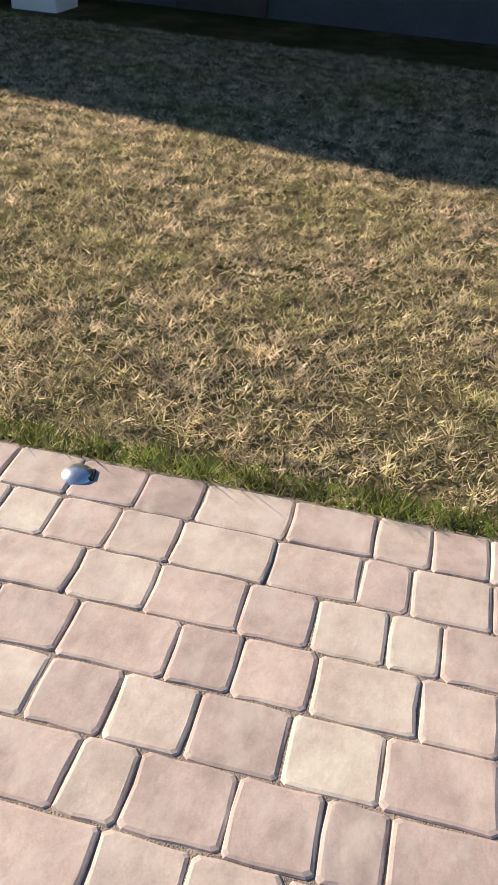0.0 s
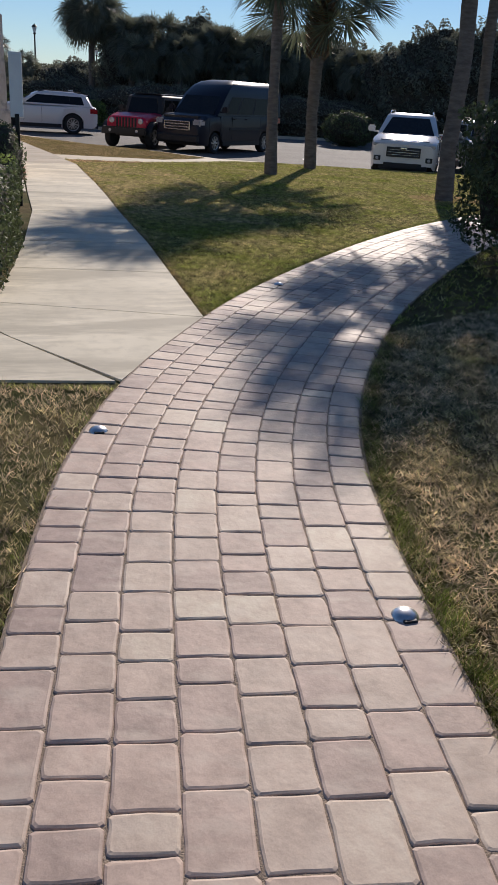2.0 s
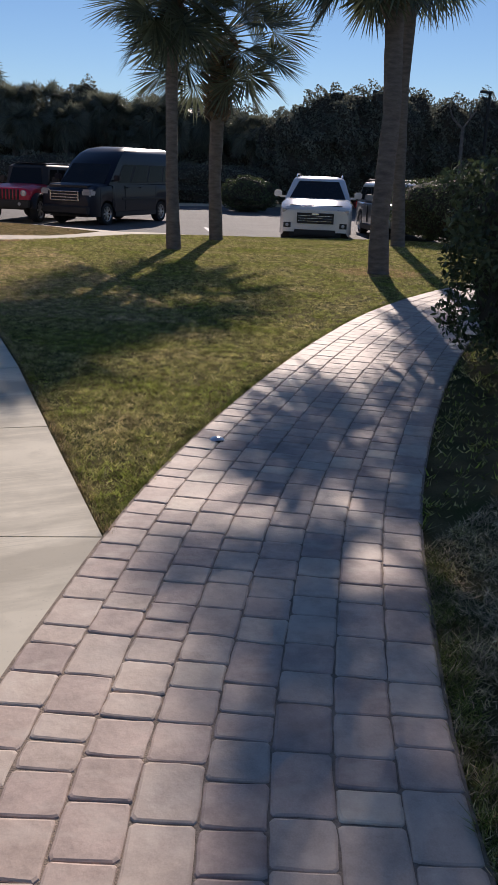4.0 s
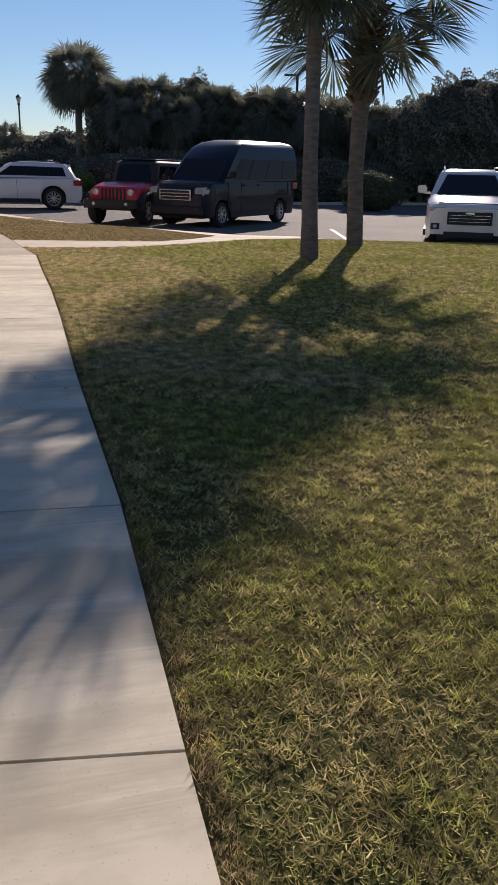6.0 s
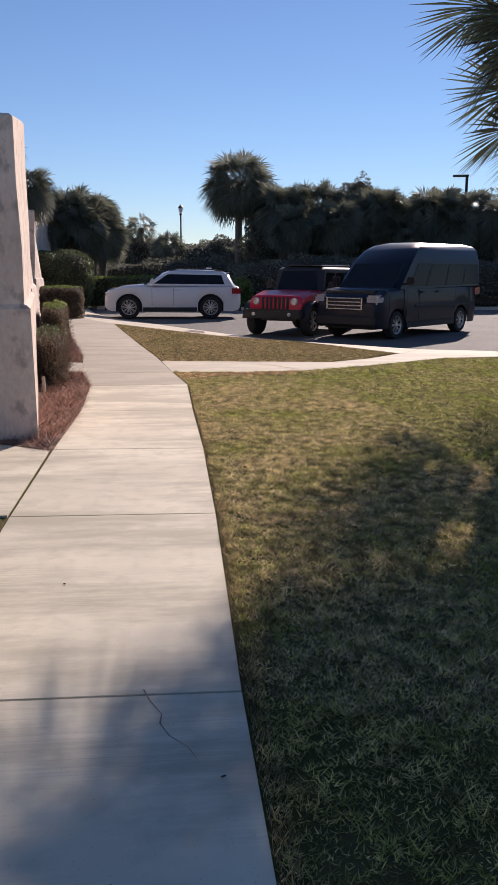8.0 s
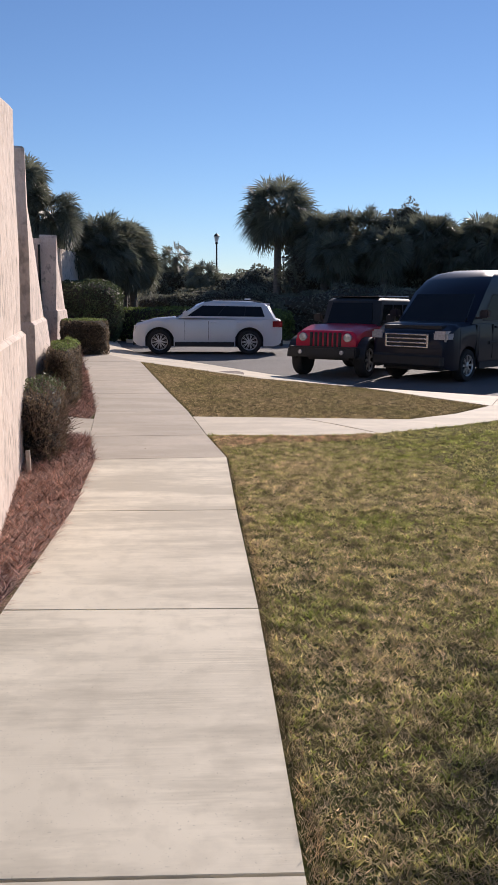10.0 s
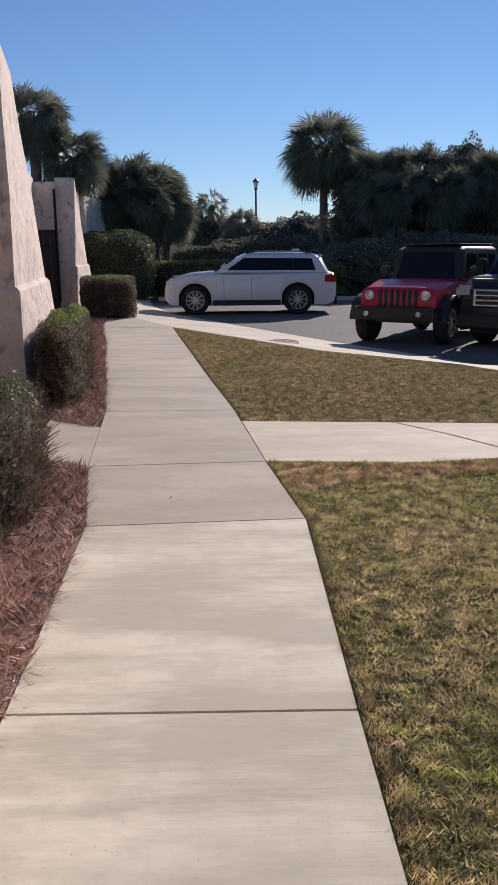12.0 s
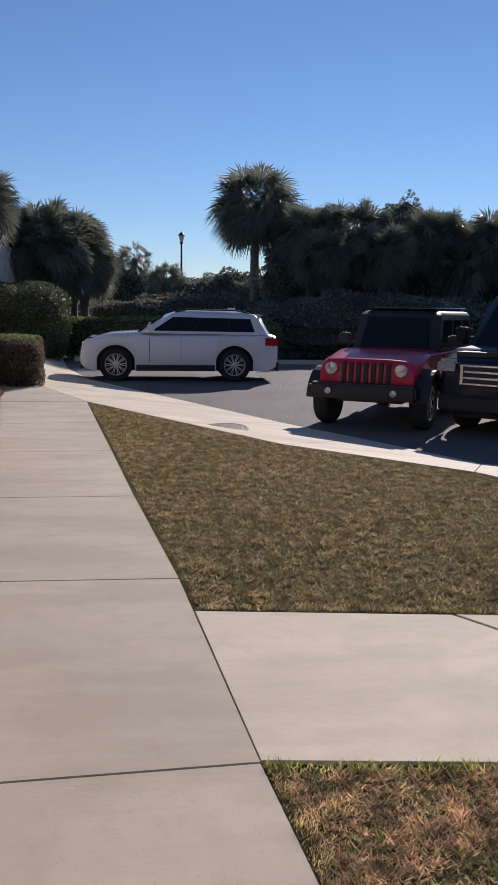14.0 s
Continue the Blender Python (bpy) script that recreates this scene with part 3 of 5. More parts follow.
bevelled(bm, 0.02, 1)
tagged(part("chimney_block", bm, "stucco"), "square beige stucco block rising above the courtyard wall", "chimney")
cross_wall = tagged(new("cross_wall"), "beige stucco cross wall with dark boards filling its opening", "wall", "stucco courtyard walls")
bm = bmesh.new()
box(bm, 0.0, 0.16, -1.30, 0.10, 2.12, 3.28, wall_frame(21.43))
part("lintel", bm, "stucco", cross_wall)
bm = bmesh.new()
box(bm, 0.0, 0.16, -1.30, -1.12, -0.05, 2.12, wall_frame(21.43))
part("jamb", bm, "stucco", cross_wall)
for k in range(7):
    bm = bmesh.new()
    box(bm, 0.05, 0.10, -1.115 + k * 0.172, -1.115 + k * 0.172 + 0.168, 0.03, 2.11, wall_frame(21.43))
    part("dark_board", bm, "door", cross_wall)
bm = bmesh.new()
tube(bm, [wall_frame(21.38) @ Vector((0, 0.08, 0.3)), wall_frame(21.38) @ Vector((0, 0.08, 3.1))], [0.035, 0.035], 8)
tagged(part("downpipe", bm, "iron"), "dark metal downpipe against the stucco wall", "pipe")
# house body behind the courtyards
bm = bmesh.new()
box(bm, -1.5, 20, -9.0, -1.1, -0.05, 2.6, wall_frame(0))
tagged(part("house_wall", bm, "stucco"), "plain beige stucco house behind the courtyards", "house", kind="structure")

# ---------------------------------------------------------------- building on the other side of the first lawn
porch = tagged(new("porch"), "white porch pillar and shaded wall of the neighbouring house", "house")
for x0, x1, y0, y1 in ((-6.65, -6.05, 7.08, 7.60), (-4.4, -3.9, 9.3, 9.8)):
    bm = bmesh.new()
    box(bm, x0, x1, y0, y1, -0.05, 2.9)
    bevelled(bm, 0.012, 1)
    part("pillar", bm, "white", porch, "white painted square pillar")
bm = bmesh.new()
box(bm, -6.7, 9, 7.08, 13, 2.9, 3.3)
part("porch_roof", bm, "stucco", porch)
# Extended to the pillar so its shadow closes the lit strip of lawn
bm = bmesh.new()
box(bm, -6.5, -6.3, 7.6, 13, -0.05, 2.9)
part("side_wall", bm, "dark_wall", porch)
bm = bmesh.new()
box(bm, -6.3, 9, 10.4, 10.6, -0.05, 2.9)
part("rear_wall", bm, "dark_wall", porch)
bm = bmesh.new()
box(bm, -3.0, -2.0, 10.3, 10.42, 0, 2.1)
part("door", bm, "door", porch)


# ---------------------------------------------------------------- foliage
def leaf_quads(P, Nn, size, flat=0.5):
    """Small leaf-shaped quads at points P, turned partly to the normals Nn."""
    n = len(P)
    d = rng.normal(size=(n, 3)) * (1 - flat) + Nn * flat
    d /= np.linalg.norm(d, axis=1)[:, None]
    a = np.cross(d, rng.normal(size=(n, 3)))
    a /= np.linalg.norm(a, axis=1)[:, None] + 1e-9
    b = np.cross(d, a)
    s = (size * rng.uniform(0.6, 1.3, n))[:, None]
    return np.stack([P - a * s, P - b * s * 0.45 + d * s * 0.1, P + a * s, P + b * s * 0.45 + d * s * 0.1], 1).reshape(-1, 3)


def shrub(name, label, at, dims, n, leaf, mat="leaf", power=2.0, lump=0.12, rz=0.0, category="bush", group="", top_mat=None, base=0.0, tag=True, loose=0.0, twigs=0):
    """A rounded or clipped shrub: a solid dark core for the shaded inside, and a shell of leaves with a broken outline.
    """
    top = new(name)
    top.matrix_world = pose(*at, 0, 0, rz)
    if tag:
        tagged(top, label, category, group)
    hx, hy, hz = dims[0] / 2, dims[1] / 2, dims[2] / 2
    D = rng.normal(size=(n, 3))
    D /= np.linalg.norm(D, axis=1)[:, None]
    r = 1 / (np.abs(D) ** power).sum(1) ** (1 / power)
    ph = rng.uniform(0, 6, 6)
    bumpy = 1 + lump * (np.sin(D[:, 0] * 5 + ph[0]) * np.sin(D[:, 1] * 6 + ph[1]) + 0.6 * np.sin(D[:, 2] * 9 + ph[2] + D[:, 0] * 7) + 0.4 * np.sin(D[:, 1] * 15 + D[:, 2] * 12 + ph[3]))
    depth = 1 - np.abs(rng.normal(0, 0.06, n)) + np.abs(rng.normal(0, 1, n)) * loose
    P = D * (r * bumpy * depth)[:, None] * np.array([hx, hy, hz]) + np.array([0, 0, hz + base])
    P[:, 2] = np.abs(P[:, 2])
    Q = leaf_quads(P, D, leaf)
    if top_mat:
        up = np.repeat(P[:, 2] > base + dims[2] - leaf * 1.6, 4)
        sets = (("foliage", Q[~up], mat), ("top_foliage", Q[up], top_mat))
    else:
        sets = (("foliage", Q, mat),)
    for nm, q, mm in sets:
        if len(q):
            o = new(nm, raw_mesh(nm, q, len(q) // 4, mm, 4))
            o.parent = top
    if twigs:
        pick = rng.integers(0, n, twigs)
        A = P[pick] * np.array([0.86, 0.86, 0.8])
        go = D[pick] * 0.5 + rng.normal(0, 0.35, (twigs, 3)) + np.array([0, 0, 0.7])
        go /= np.linalg.norm(go, axis=1)[:, None]
        ln = rng.uniform(0.10, 0.24, twigs)[:, None]
        side = np.cross(go, rng.normal(size=(twigs, 3)))
        side /= np.linalg.norm(side, axis=1)[:, None] + 1e-9
        end = A + go * ln
        end[:, 2] = np.minimum(end[:, 2], dims[2] + base + 0.03)
        q = np.stack([A - side * 0.003, A + side * 0.003, end + side * 0.0015, end - side * 0.0015], 1).reshape(-1, 3)
        o = new("twig_tangle", raw_mesh("twig_tangle", q, twigs, "twig", 4))
        o.parent = top
    # Solid dark lump stands for shaded depth behind the leaves
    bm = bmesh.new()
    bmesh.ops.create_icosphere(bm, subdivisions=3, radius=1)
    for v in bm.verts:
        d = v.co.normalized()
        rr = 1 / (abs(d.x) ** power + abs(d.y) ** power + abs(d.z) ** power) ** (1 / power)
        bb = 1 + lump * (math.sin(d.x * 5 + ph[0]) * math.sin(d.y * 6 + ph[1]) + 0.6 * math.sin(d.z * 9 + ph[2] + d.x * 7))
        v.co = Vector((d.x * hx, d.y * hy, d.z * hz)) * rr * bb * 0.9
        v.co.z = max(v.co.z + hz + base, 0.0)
    part("shade_core", bm, "core", top)
    return top


def crown_quads(n_fronds, petiole, blade, leaflets, width, low=-55, high=80, hang=0.5, droop=0.22, sag=0.40, roll=0.6):
    """Fan leaves of a cabbage palm round a point."""
    out = []
    for i in range(n_fronds):
        az = i * 2.39996 + rng.uniform(-0.3, 0.3)
        f = (i + 0.5) / n_fronds
        el = math.radians(low + (high - low) * f + rng.uniform(-8, 8))
        d = np.array([math.cos(az) * math.cos(el), math.sin(az) * math.cos(el), math.sin(el)])
        s = np.array([-math.sin(az), math.cos(az), 0.0])
        up = np.cross(d, s)
        pl, bl = petiole * rng.uniform(0.8, 1.15), blade * rng.uniform(0.8, 1.1)
        end = d * pl + np.array([0, 0, -0.12 * pl * math.cos(el)])
        mid = d * pl * 0.5
        for w in (s, up):
            out += [mid * 0.1 - w * 0.02, mid * 0.1 + w * 0.02, end + w * 0.012, end - w * 0.012]
        k_ = droop + sag * max(0.0, 1 - max(el, 0) / 1.0)
        d2 = d * (1 - k_) + np.array([0, 0, -k_ * 1.1]) + s * rng.uniform(-0.35, 0.35)
        d2 /= np.linalg.norm(d2)
        s = s - d2 * (s @ d2)
        s /= np.linalg.norm(s)
        up2 = np.cross(d2, s)
        turn = rng.uniform(-roll, roll)
        s, up2 = s * math.cos(turn) + up2 * math.sin(turn), up2 * math.cos(turn) - s * math.sin(turn)
        for k in range(leaflets):
            th = math.radians(-125 + 250 * (k + 0.5) / leaflets + rng.uniform(-3, 3))
            ln = bl * (0.72 + 0.28 * math.cos(th * 0.7)) * rng.uniform(0.88, 1.08)
            g = d2 * math.cos(th) + s * math.sin(th) + up2 * (0.12 + 0.1 * abs(math.sin(th)))
            g /= np.linalg.norm(g)
            w = np.cross(g, up2)
            w /= np.linalg.norm(w) + 1e-9
            m_ = end + g * ln * 0.55
            tip = end + g * ln + np.array([0, 0, -hang * ln * rng.uniform(0.1, 0.45)])
            ww = w * width
            out += [end, m_ - ww, tip, m_ + ww]
    return np.array(out)


def palm(name, label, trunk, radii, crown, boots=None, mat="frond", group="", n_side=14):
    """A cabbage palm: a tapered trunk, old leaf bases, and a crown of fans."""
    base = Vector(trunk[0])
    top = thing(name, label, "palm tree", group, base)
    pts = [Vector(p) - base for p in trunk]
    bm = bmesh.new()
    fine, rad = [], []
    for i in range(len(pts) - 1):
        for k in range(8):
            t = k / 8
            fine.append(pts[i].lerp(pts[i + 1], t))
            rad.append((radii[i] * (1 - t) + radii[i + 1] * t) * (1 + rng.uniform(-0.04, 0.04)))
    fine.append(pts[-1])
    rad.append(radii[-1])
    tube(bm, fine, rad, n_side)
    part("trunk", bm, "bark", top, smooth=True)
    if boots:
        z0, z1, r0, r1 = boots
        bm = bmesh.new()
        z, a = z0, 0.0
        while z < z1:
            a += 2.39996
            f = (z - z0) / (z1 - z0)
            c = pts[-1].copy()
            c.z = z
            rr = r0 + (r1 - r0) * f
            o = Vector((math.cos(a), math.sin(a), 0))
            s = Vector((-o.y, o.x, 0))
            b0 = c + o * rr * 0.6
            t0 = c + o * (rr + 0.07) + Vector((0, 0, 0.17))
            v = [bm.verts.new(p) for p in (b0 - s * 0.08, b0 + s * 0.08, t0 + s * 0.035, t0 - s * 0.035)]
            u = [bm.verts.new(p.co + o * 0.03 - Vector((0, 0, 0.02))) for p in v]
            bm.faces.new(v[::-1])
            bm.faces.new(u)
            for i in range(4):
                bm.faces.new((v[i], v[(i + 1) % 4], u[(i + 1) % 4], u[i]))
            z += 0.016
        part("leaf_base_sleeve", bm, "boot", top, "brown cut leaf bases")
    q = crown_quads(**crown)
    q = q + np.array(pts[-1])
    o = new("crown", raw_mesh("crown", q, len(q) // 4, mat, 4))
    o.parent = top
    return top


# ---------------------------------------------------------------- vehicles
def panel(bm, a, b, c, d, thick=0.02):
    """A plate with corners a, b, c, d; its thickness goes inwards."""
    a, b, c, d = (Vector(p) for p in (a, b, c, d))
    n = (b - a).cross(d - a).normalized() * thick
    cen = (a + b + c + d) / 4
    f = [bm.verts.new(p + n * 0.3) for p in (a, b, c, d)]
    r = [bm.verts.new(p + (p - cen).normalized() * 0.01 - n) for p in (a, b, c, d)]
    bm.faces.new(f)
    for i in range(4):
        bm.faces.new((f[i], r[i], r[(i + 1) % 4], f[(i + 1) % 4]))


def wheel(parent, x, y, r, width, spokes, side, rim_mat="alloy"):
    m = Matrix.Translation((x, y, r)) @ Matrix.Rotation(radians(-90 * side), 4, "X")
    bm = bmesh.new()
    w = width / 2
    lathe(bm, [(r * 0.60, -w), (r * 0.93, -w), (r, -w * 0.7), (r, w * 0.7), (r * 0.93, w), (r * 0.68, w), (r * 0.64, w * 0.7), (r * 0.64, w * 0.2), (0.001, w * 0.15)], 28, m)
    t = part("wheel", bm, "tyre", parent, smooth=True)
    bm = bmesh.new()
    lathe(bm, [(r * 0.60, w * 0.75), (r * 0.635, w * 0.93), (r * 0.66, w * 0.95), (r * 0.66, w * 0.85), (r * 0.60, w * 0.70)], 28, m, cap=False)
    for k in range(spokes):
        for fork in (-0.10, 0.10):
            mm = m @ Matrix.Rotation(2 * math.pi * k / spokes + fork, 4, "Z")
            box(bm, r * 0.10, r * 0.64, -r * 0.022, r * 0.022, w * 0.55, w * 0.84, mm)
    lathe(bm, [(r * 0.17, w * 0.5), (r * 0.17, w * 0.9), (r * 0.1, w * 0.97), (0.001, w * 0.98)], 14, m)
    part("rim", bm, rim_mat, t, smooth=True)
    return t


def vehicle(label, category, at, rz, paint, L, W, H, wb, front, nose, cowl, belt, roof_f, roof_r, tail, wr, clear=0.22, roof_w=0.70, spokes=10,
            windows=((0.05, 0.30), (0.33, 0.62), (0.65, 0.95)), wv=(0.10, 0.86), hood_inset=0.0, lower="plastic", mirror=None, roof_paint=None, glass="glass_dark", rim="alloy", screen=(0.06, 0.93), square=0.0, shell=None, track=0.0):
    """A parked road vehicle. x points forwards, y to its left. cowl: (x, z) where the bonnet meets the glass; tail: (x, z) of the rear belt."""
    top = thing("parked_" + category.replace(" ", "_"), label, category, "parked vehicles", at, rz)
    fx, rx = wb / 2 + front, wb / 2 + front - L
    arch = wr + 0.07
    crest = [(rx, 0.62), (rx + 0.015, tail[1] - 0.22), (rx + 0.07, tail[1] - 0.06), (tail[0] + 0.12, tail[1]), (tail[0] + 0.5, tail[1]), (cowl[0] - 0.4, belt), (cowl[0], cowl[1]),
             ((cowl[0] + fx) / 2, (cowl[1] + nose) / 2 + 0.04), (fx - 0.34, nose + 0.03), (fx - 0.12 + 0.07 * square, nose - 0.03), (fx - 0.04 + 0.03 * square, nose - 0.12), (fx, nose - 0.28)]
    cx, cz = [p[0] for p in crest], [p[1] for p in crest]
    xs = set(np.linspace(rx, fx, 40).round(3).tolist()) | {round(v, 3) for v in cx}
    half = math.sqrt(max(arch ** 2 - (wr - clear) ** 2, 0.01))
    for c in (wb / 2, -wb / 2):
        xs |= {round(c + half * math.cos(t) * 0.999, 3) for t in np.linspace(0, math.pi, 13)} | {round(c + half + 0.002, 3), round(c - half - 0.002, 3)}
    xs = sorted(x for x in xs if rx <= x <= fx)

    def sill_z(x):
        for c in (wb / 2, -wb / 2):
            if abs(x - c) < half:
                return wr + math.sqrt(arch ** 2 - (x - c) ** 2)
        end = max(0.0, (x - (fx - 0.25)) / 0.25, ((rx + 0.3) - x) / 0.3)
        return clear + 0.16 * end * end
    hw = W / 2
    bm = bmesh.new()
    rings = []
    for x in xs:
        zb, zt = sill_z(x), float(np.interp(x, cx, cz))
        zt = max(zt, zb + 0.05)
        end = max(0.0, (x - (fx - 0.55)) / 0.55, ((rx + 0.45) - x) / 0.45)
        w = hw * (1 - (0.13 - 0.08 * square) * end ** 2.2)
        shoulder = zt - 0.07 - hood_inset * (x > cowl[0])
        prof = [(w - 0.03, zb), (w, zb + (zt - zb) * 0.35), (w - 0.005, zb + (zt - zb) * 0.7), (w - 0.03, max(shoulder, zb + 0.02)), (w - 0.13, zt), (w * 0.45, zt + 0.015)]
        rings.append([bm.verts.new((x, -y, z)) for y, z in prof] + [bm.verts.new((x, y, z)) for y, z in prof[::-1]])
    for a, b in zip(rings, rings[1:]):
        for i in range(len(a) - 1):
            bm.faces.new((a[i], a[i + 1], b[i + 1], b[i]))
    bm.faces.new(rings[0])
    bm.faces.new(rings[-1][::-1])
    body = part("body", bm, paint, top, smooth=True)
    # dark wheel housings and underside
    bm = bmesh.new()
    box(bm, rx + 0.2, fx - 0.2, -hw + 0.28, hw - 0.28, clear - 0.02, belt - 0.1)
    part("underbody", bm, "plastic", top)
    # cabin
    cb, rw = hw - 0.05, roof_w
    lf, lr = (cowl[0], cowl[1] - 0.03), (tail[0] + 0.04, tail[1] - 0.04)
    rings = []
    for (x0, z0), (x1, z1), w in shell or ((lf, lr, cb), ((roof_f + 0.10, H - 0.10), (roof_r - 0.06, H - 0.12), rw + 0.05), ((roof_f, H - 0.045), (roof_r, H - 0.055), rw), ((roof_f - 0.25, H), (roof_r + 0.2, H - 0.01), rw - 0.18)):
        c = 0.10
        rings.append([(x0 - c * 1.2, -w, z0), (x0, -w + c * 2.2, z0), (x0, w - c * 2.2, z0), (x0 - c * 1.2, w, z0), (x1 + c, w, z1), (x1, w - c * 1.5, z1), (x1, -w + c * 1.5, z1), (x1 + c, -w, z1)])
    bm = bmesh.new()
    vs = [[bm.verts.new(p) for p in r] for r in rings]
    for a, b in zip(vs, vs[1:]):
        for i in range(8):
            bm.faces.new((a[i], a[(i + 1) % 8], b[(i + 1) % 8], b[i]))
    bm.faces.new(vs[-1])
    part("cabin", bm, roof_paint or paint, top, smooth=True)
    r0, r1 = rings[0], rings[1]

    def on(i, j, u, v):
        lo = Vector(r0[i]).lerp(Vector(r0[j]), u)
        hi = Vector(r1[i]).lerp(Vector(r1[j]), u)
        return lo.lerp(hi, v)

    bm = bmesh.new()
    panel(bm, on(1, 2, -0.06, screen[0]), on(1, 2, 1.06, screen[0]), on(1, 2, 1.03, screen[1]), on(1, 2, -0.03, screen[1]))
    part("windscreen", bm, "glass_dark", top, "dark windscreen glass")
    bm = bmesh.new()
    panel(bm, on(5, 6, 0, 0.2), on(5, 6, 1, 0.2), on(5, 6, 1, 0.85), on(5, 6, 0, 0.85))
    part("rear_window", bm, "glass_dark", top)
    u0, u1 = windows[0][0] - 0.01, windows[-1][1] + 0.01
    for i_, j_, a_, b_ in ((3, 4, u0, u1), (0, 7, u1, u0)):
        bm = bmesh.new()
        panel(bm, on(i_, j_, a_, wv[0] - 0.02), on(i_, j_, b_, wv[0] - 0.02), on(i_, j_, b_, wv[1] + 0.02), on(i_, j_, a_, wv[1] + 0.02), 0.012)
        part("window_frame", bm, "plastic", top)
    for u0, u1 in windows:
        bm = bmesh.new()
        panel(bm, on(3, 4, u0, wv[0]), on(3, 4, u1, wv[0]), on(3, 4, u1, wv[1]), on(3, 4, u0, wv[1]))
        part("side_window", bm, glass, top)
        bm = bmesh.new()
        panel(bm, on(0, 7, u1, wv[0]), on(0, 7, u0, wv[0]), on(0, 7, u0, wv[1]), on(0, 7, u1, wv[1]))
        part("side_window", bm, glass, top)
    for x in (wb / 2, -wb / 2):
        for s in (1, -1):
            wheel(top, x, s * (hw - 0.15 + track), wr, 0.25, spokes, s, rim)
    # sill, mirrors, handles, lamps
    for s in (1, -1):
        bm = bmesh.new()
        box(bm, -wb / 2 + arch + 0.02, wb / 2 - arch - 0.02, s * hw - 0.06, s * hw + 0.012, clear - 0.01, clear + 0.14)
        part("sill", bm, lower, top)
    for s in (1, -1):
        bm = bmesh.new()
        box(bm, cowl[0] - 0.42, cowl[0] - 0.24, s * (hw + 0.16) - 0.11, s * (hw + 0.16) + 0.11, belt + 0.06, belt + 0.24)
        bevelled(bm, 0.03)
        box(bm, cowl[0] - 0.36, cowl[0] - 0.30, s * (hw + 0.02) - 0.08, s * (hw + 0.02) + 0.08, belt + 0.04, belt + 0.09)
        part("mirror", bm, mirror or paint, top, smooth=True)
        for hx in (cowl[0] - 1.25, cowl[0] - 2.1):
            bm = bmesh.new()
            box(bm, hx - 0.10, hx + 0.10, s * hw - 0.01, s * hw + 0.035, belt - 0.17, belt - 0.13)
            bevelled(bm, 0.008, 1)
            part("door_handle", bm, paint, top)
        bm = bmesh.new()
        panel(bm, *((rx + 0.12, s * (hw - 0.02), belt - 0.28), (rx + 0.12, s * (hw - 0.32), belt - 0.24), (rx + 0.08, s * (hw - 0.32), belt - 0.04), (rx + 0.16, s * (hw - 0.02), belt - 0.04))[::s])
        box(bm, rx + 0.02, rx + 0.34, s * (hw - 0.13), s * (hw - 0.03) + s * 0.035, belt - 0.27, belt - 0.08)
        part("tail_light", bm, "tail", top)
        for k in (-1.07, -0.30):
            bm = bmesh.new()
            box(bm, cowl[0] + k - 0.005, cowl[0] + k + 0.005, s * hw - 0.03, s * hw + 0.003, clear + 0.2, belt - 0.09)
            part("door_seam", bm, "plastic", top)
    return top, body, dict(fx=fx, rx=rx, hw=hw, nose=nose, clear=clear, belt=belt, H=H, cowl=cowl, rw=rw)


def plate(parent, name, mat, x, y0, y1, z0, z1, thick=0.03, bev=0.01, label=""):
    bm = bmesh.new()
    box(bm, x - thick, x, y0, y1, z0, z1)
    if bev:
        bevelled(bm, bev, 1)
    return part(name, bm, mat, parent, label)


CAR_Z = ROAD_Z
# white crossover parked side on
top, _, d = vehicle("white crossover with tinted windows and silver multi-spoke wheels", "crossover", (-41.75, -7.32, CAR_Z), -75.5, "white_paint", 4.89, 1.94, 1.76, 2.93,
                    0.86, 1.03, (0.94, 1.21), 1.17, 0.10, -1.98, (-2.40, 1.20), 0.41, clear=0.27, spokes=10, windows=((0.07, 0.385), (0.39, 0.685), (0.69, 0.90)), wv=(0.17, 0.90),
                    shell=(((0.98, 1.18), (-2.37, 1.16), 0.92), ((0.26, 1.62), (-2.15, 1.58), 0.74), ((0.05, 1.70), (-2.02, 1.66), 0.68), ((-0.3, 1.755), (-1.55, 1.735), 0.55), ((-0.7, 1.77), (-1.2, 1.765), 0.35)))
plate(top, "grille", "plastic", d["fx"] + 0.02, -0.36, 0.36, 0.66, 0.92)
for s in (1, -1):
    plate(top, "headlight", "lens", d["fx"] - 0.05, s * 0.64 - 0.23, s * 0.64 + 0.23, 0.76, 0.92, 0.20)
    bm = bmesh.new()
    tube(bm, [(0.0, s * 0.66, 1.70), (-0.3, s * 0.62, 1.765), (-1.5, s * 0.61, 1.755), (-1.85, s * 0.62, 1.69)], [0.018] * 4, 8)
    part("roof_rail", bm, "plastic", top)
plate(top, "lower_intake", "plastic", d["fx"] + 0.01, -0.75, 0.75, 0.28, 0.44)
bm = bmesh.new()
box(bm, -2.17, -1.90, -0.6, 0.6, 1.62, 1.66)
bevelled(bm, 0.012, 1)
part("spoiler", bm, "white_paint", top)
bm = bmesh.new()
box(bm, -1.55, -1.35, -0.03, 0.03, 1.75, 1.82)
part("antenna_fin", bm, "white_paint", top)
plate(top, "rear_bumper", "plastic", d["rx"] + 0.06, -0.85, 0.85, 0.26, 0.50, 0.08, 0.02)

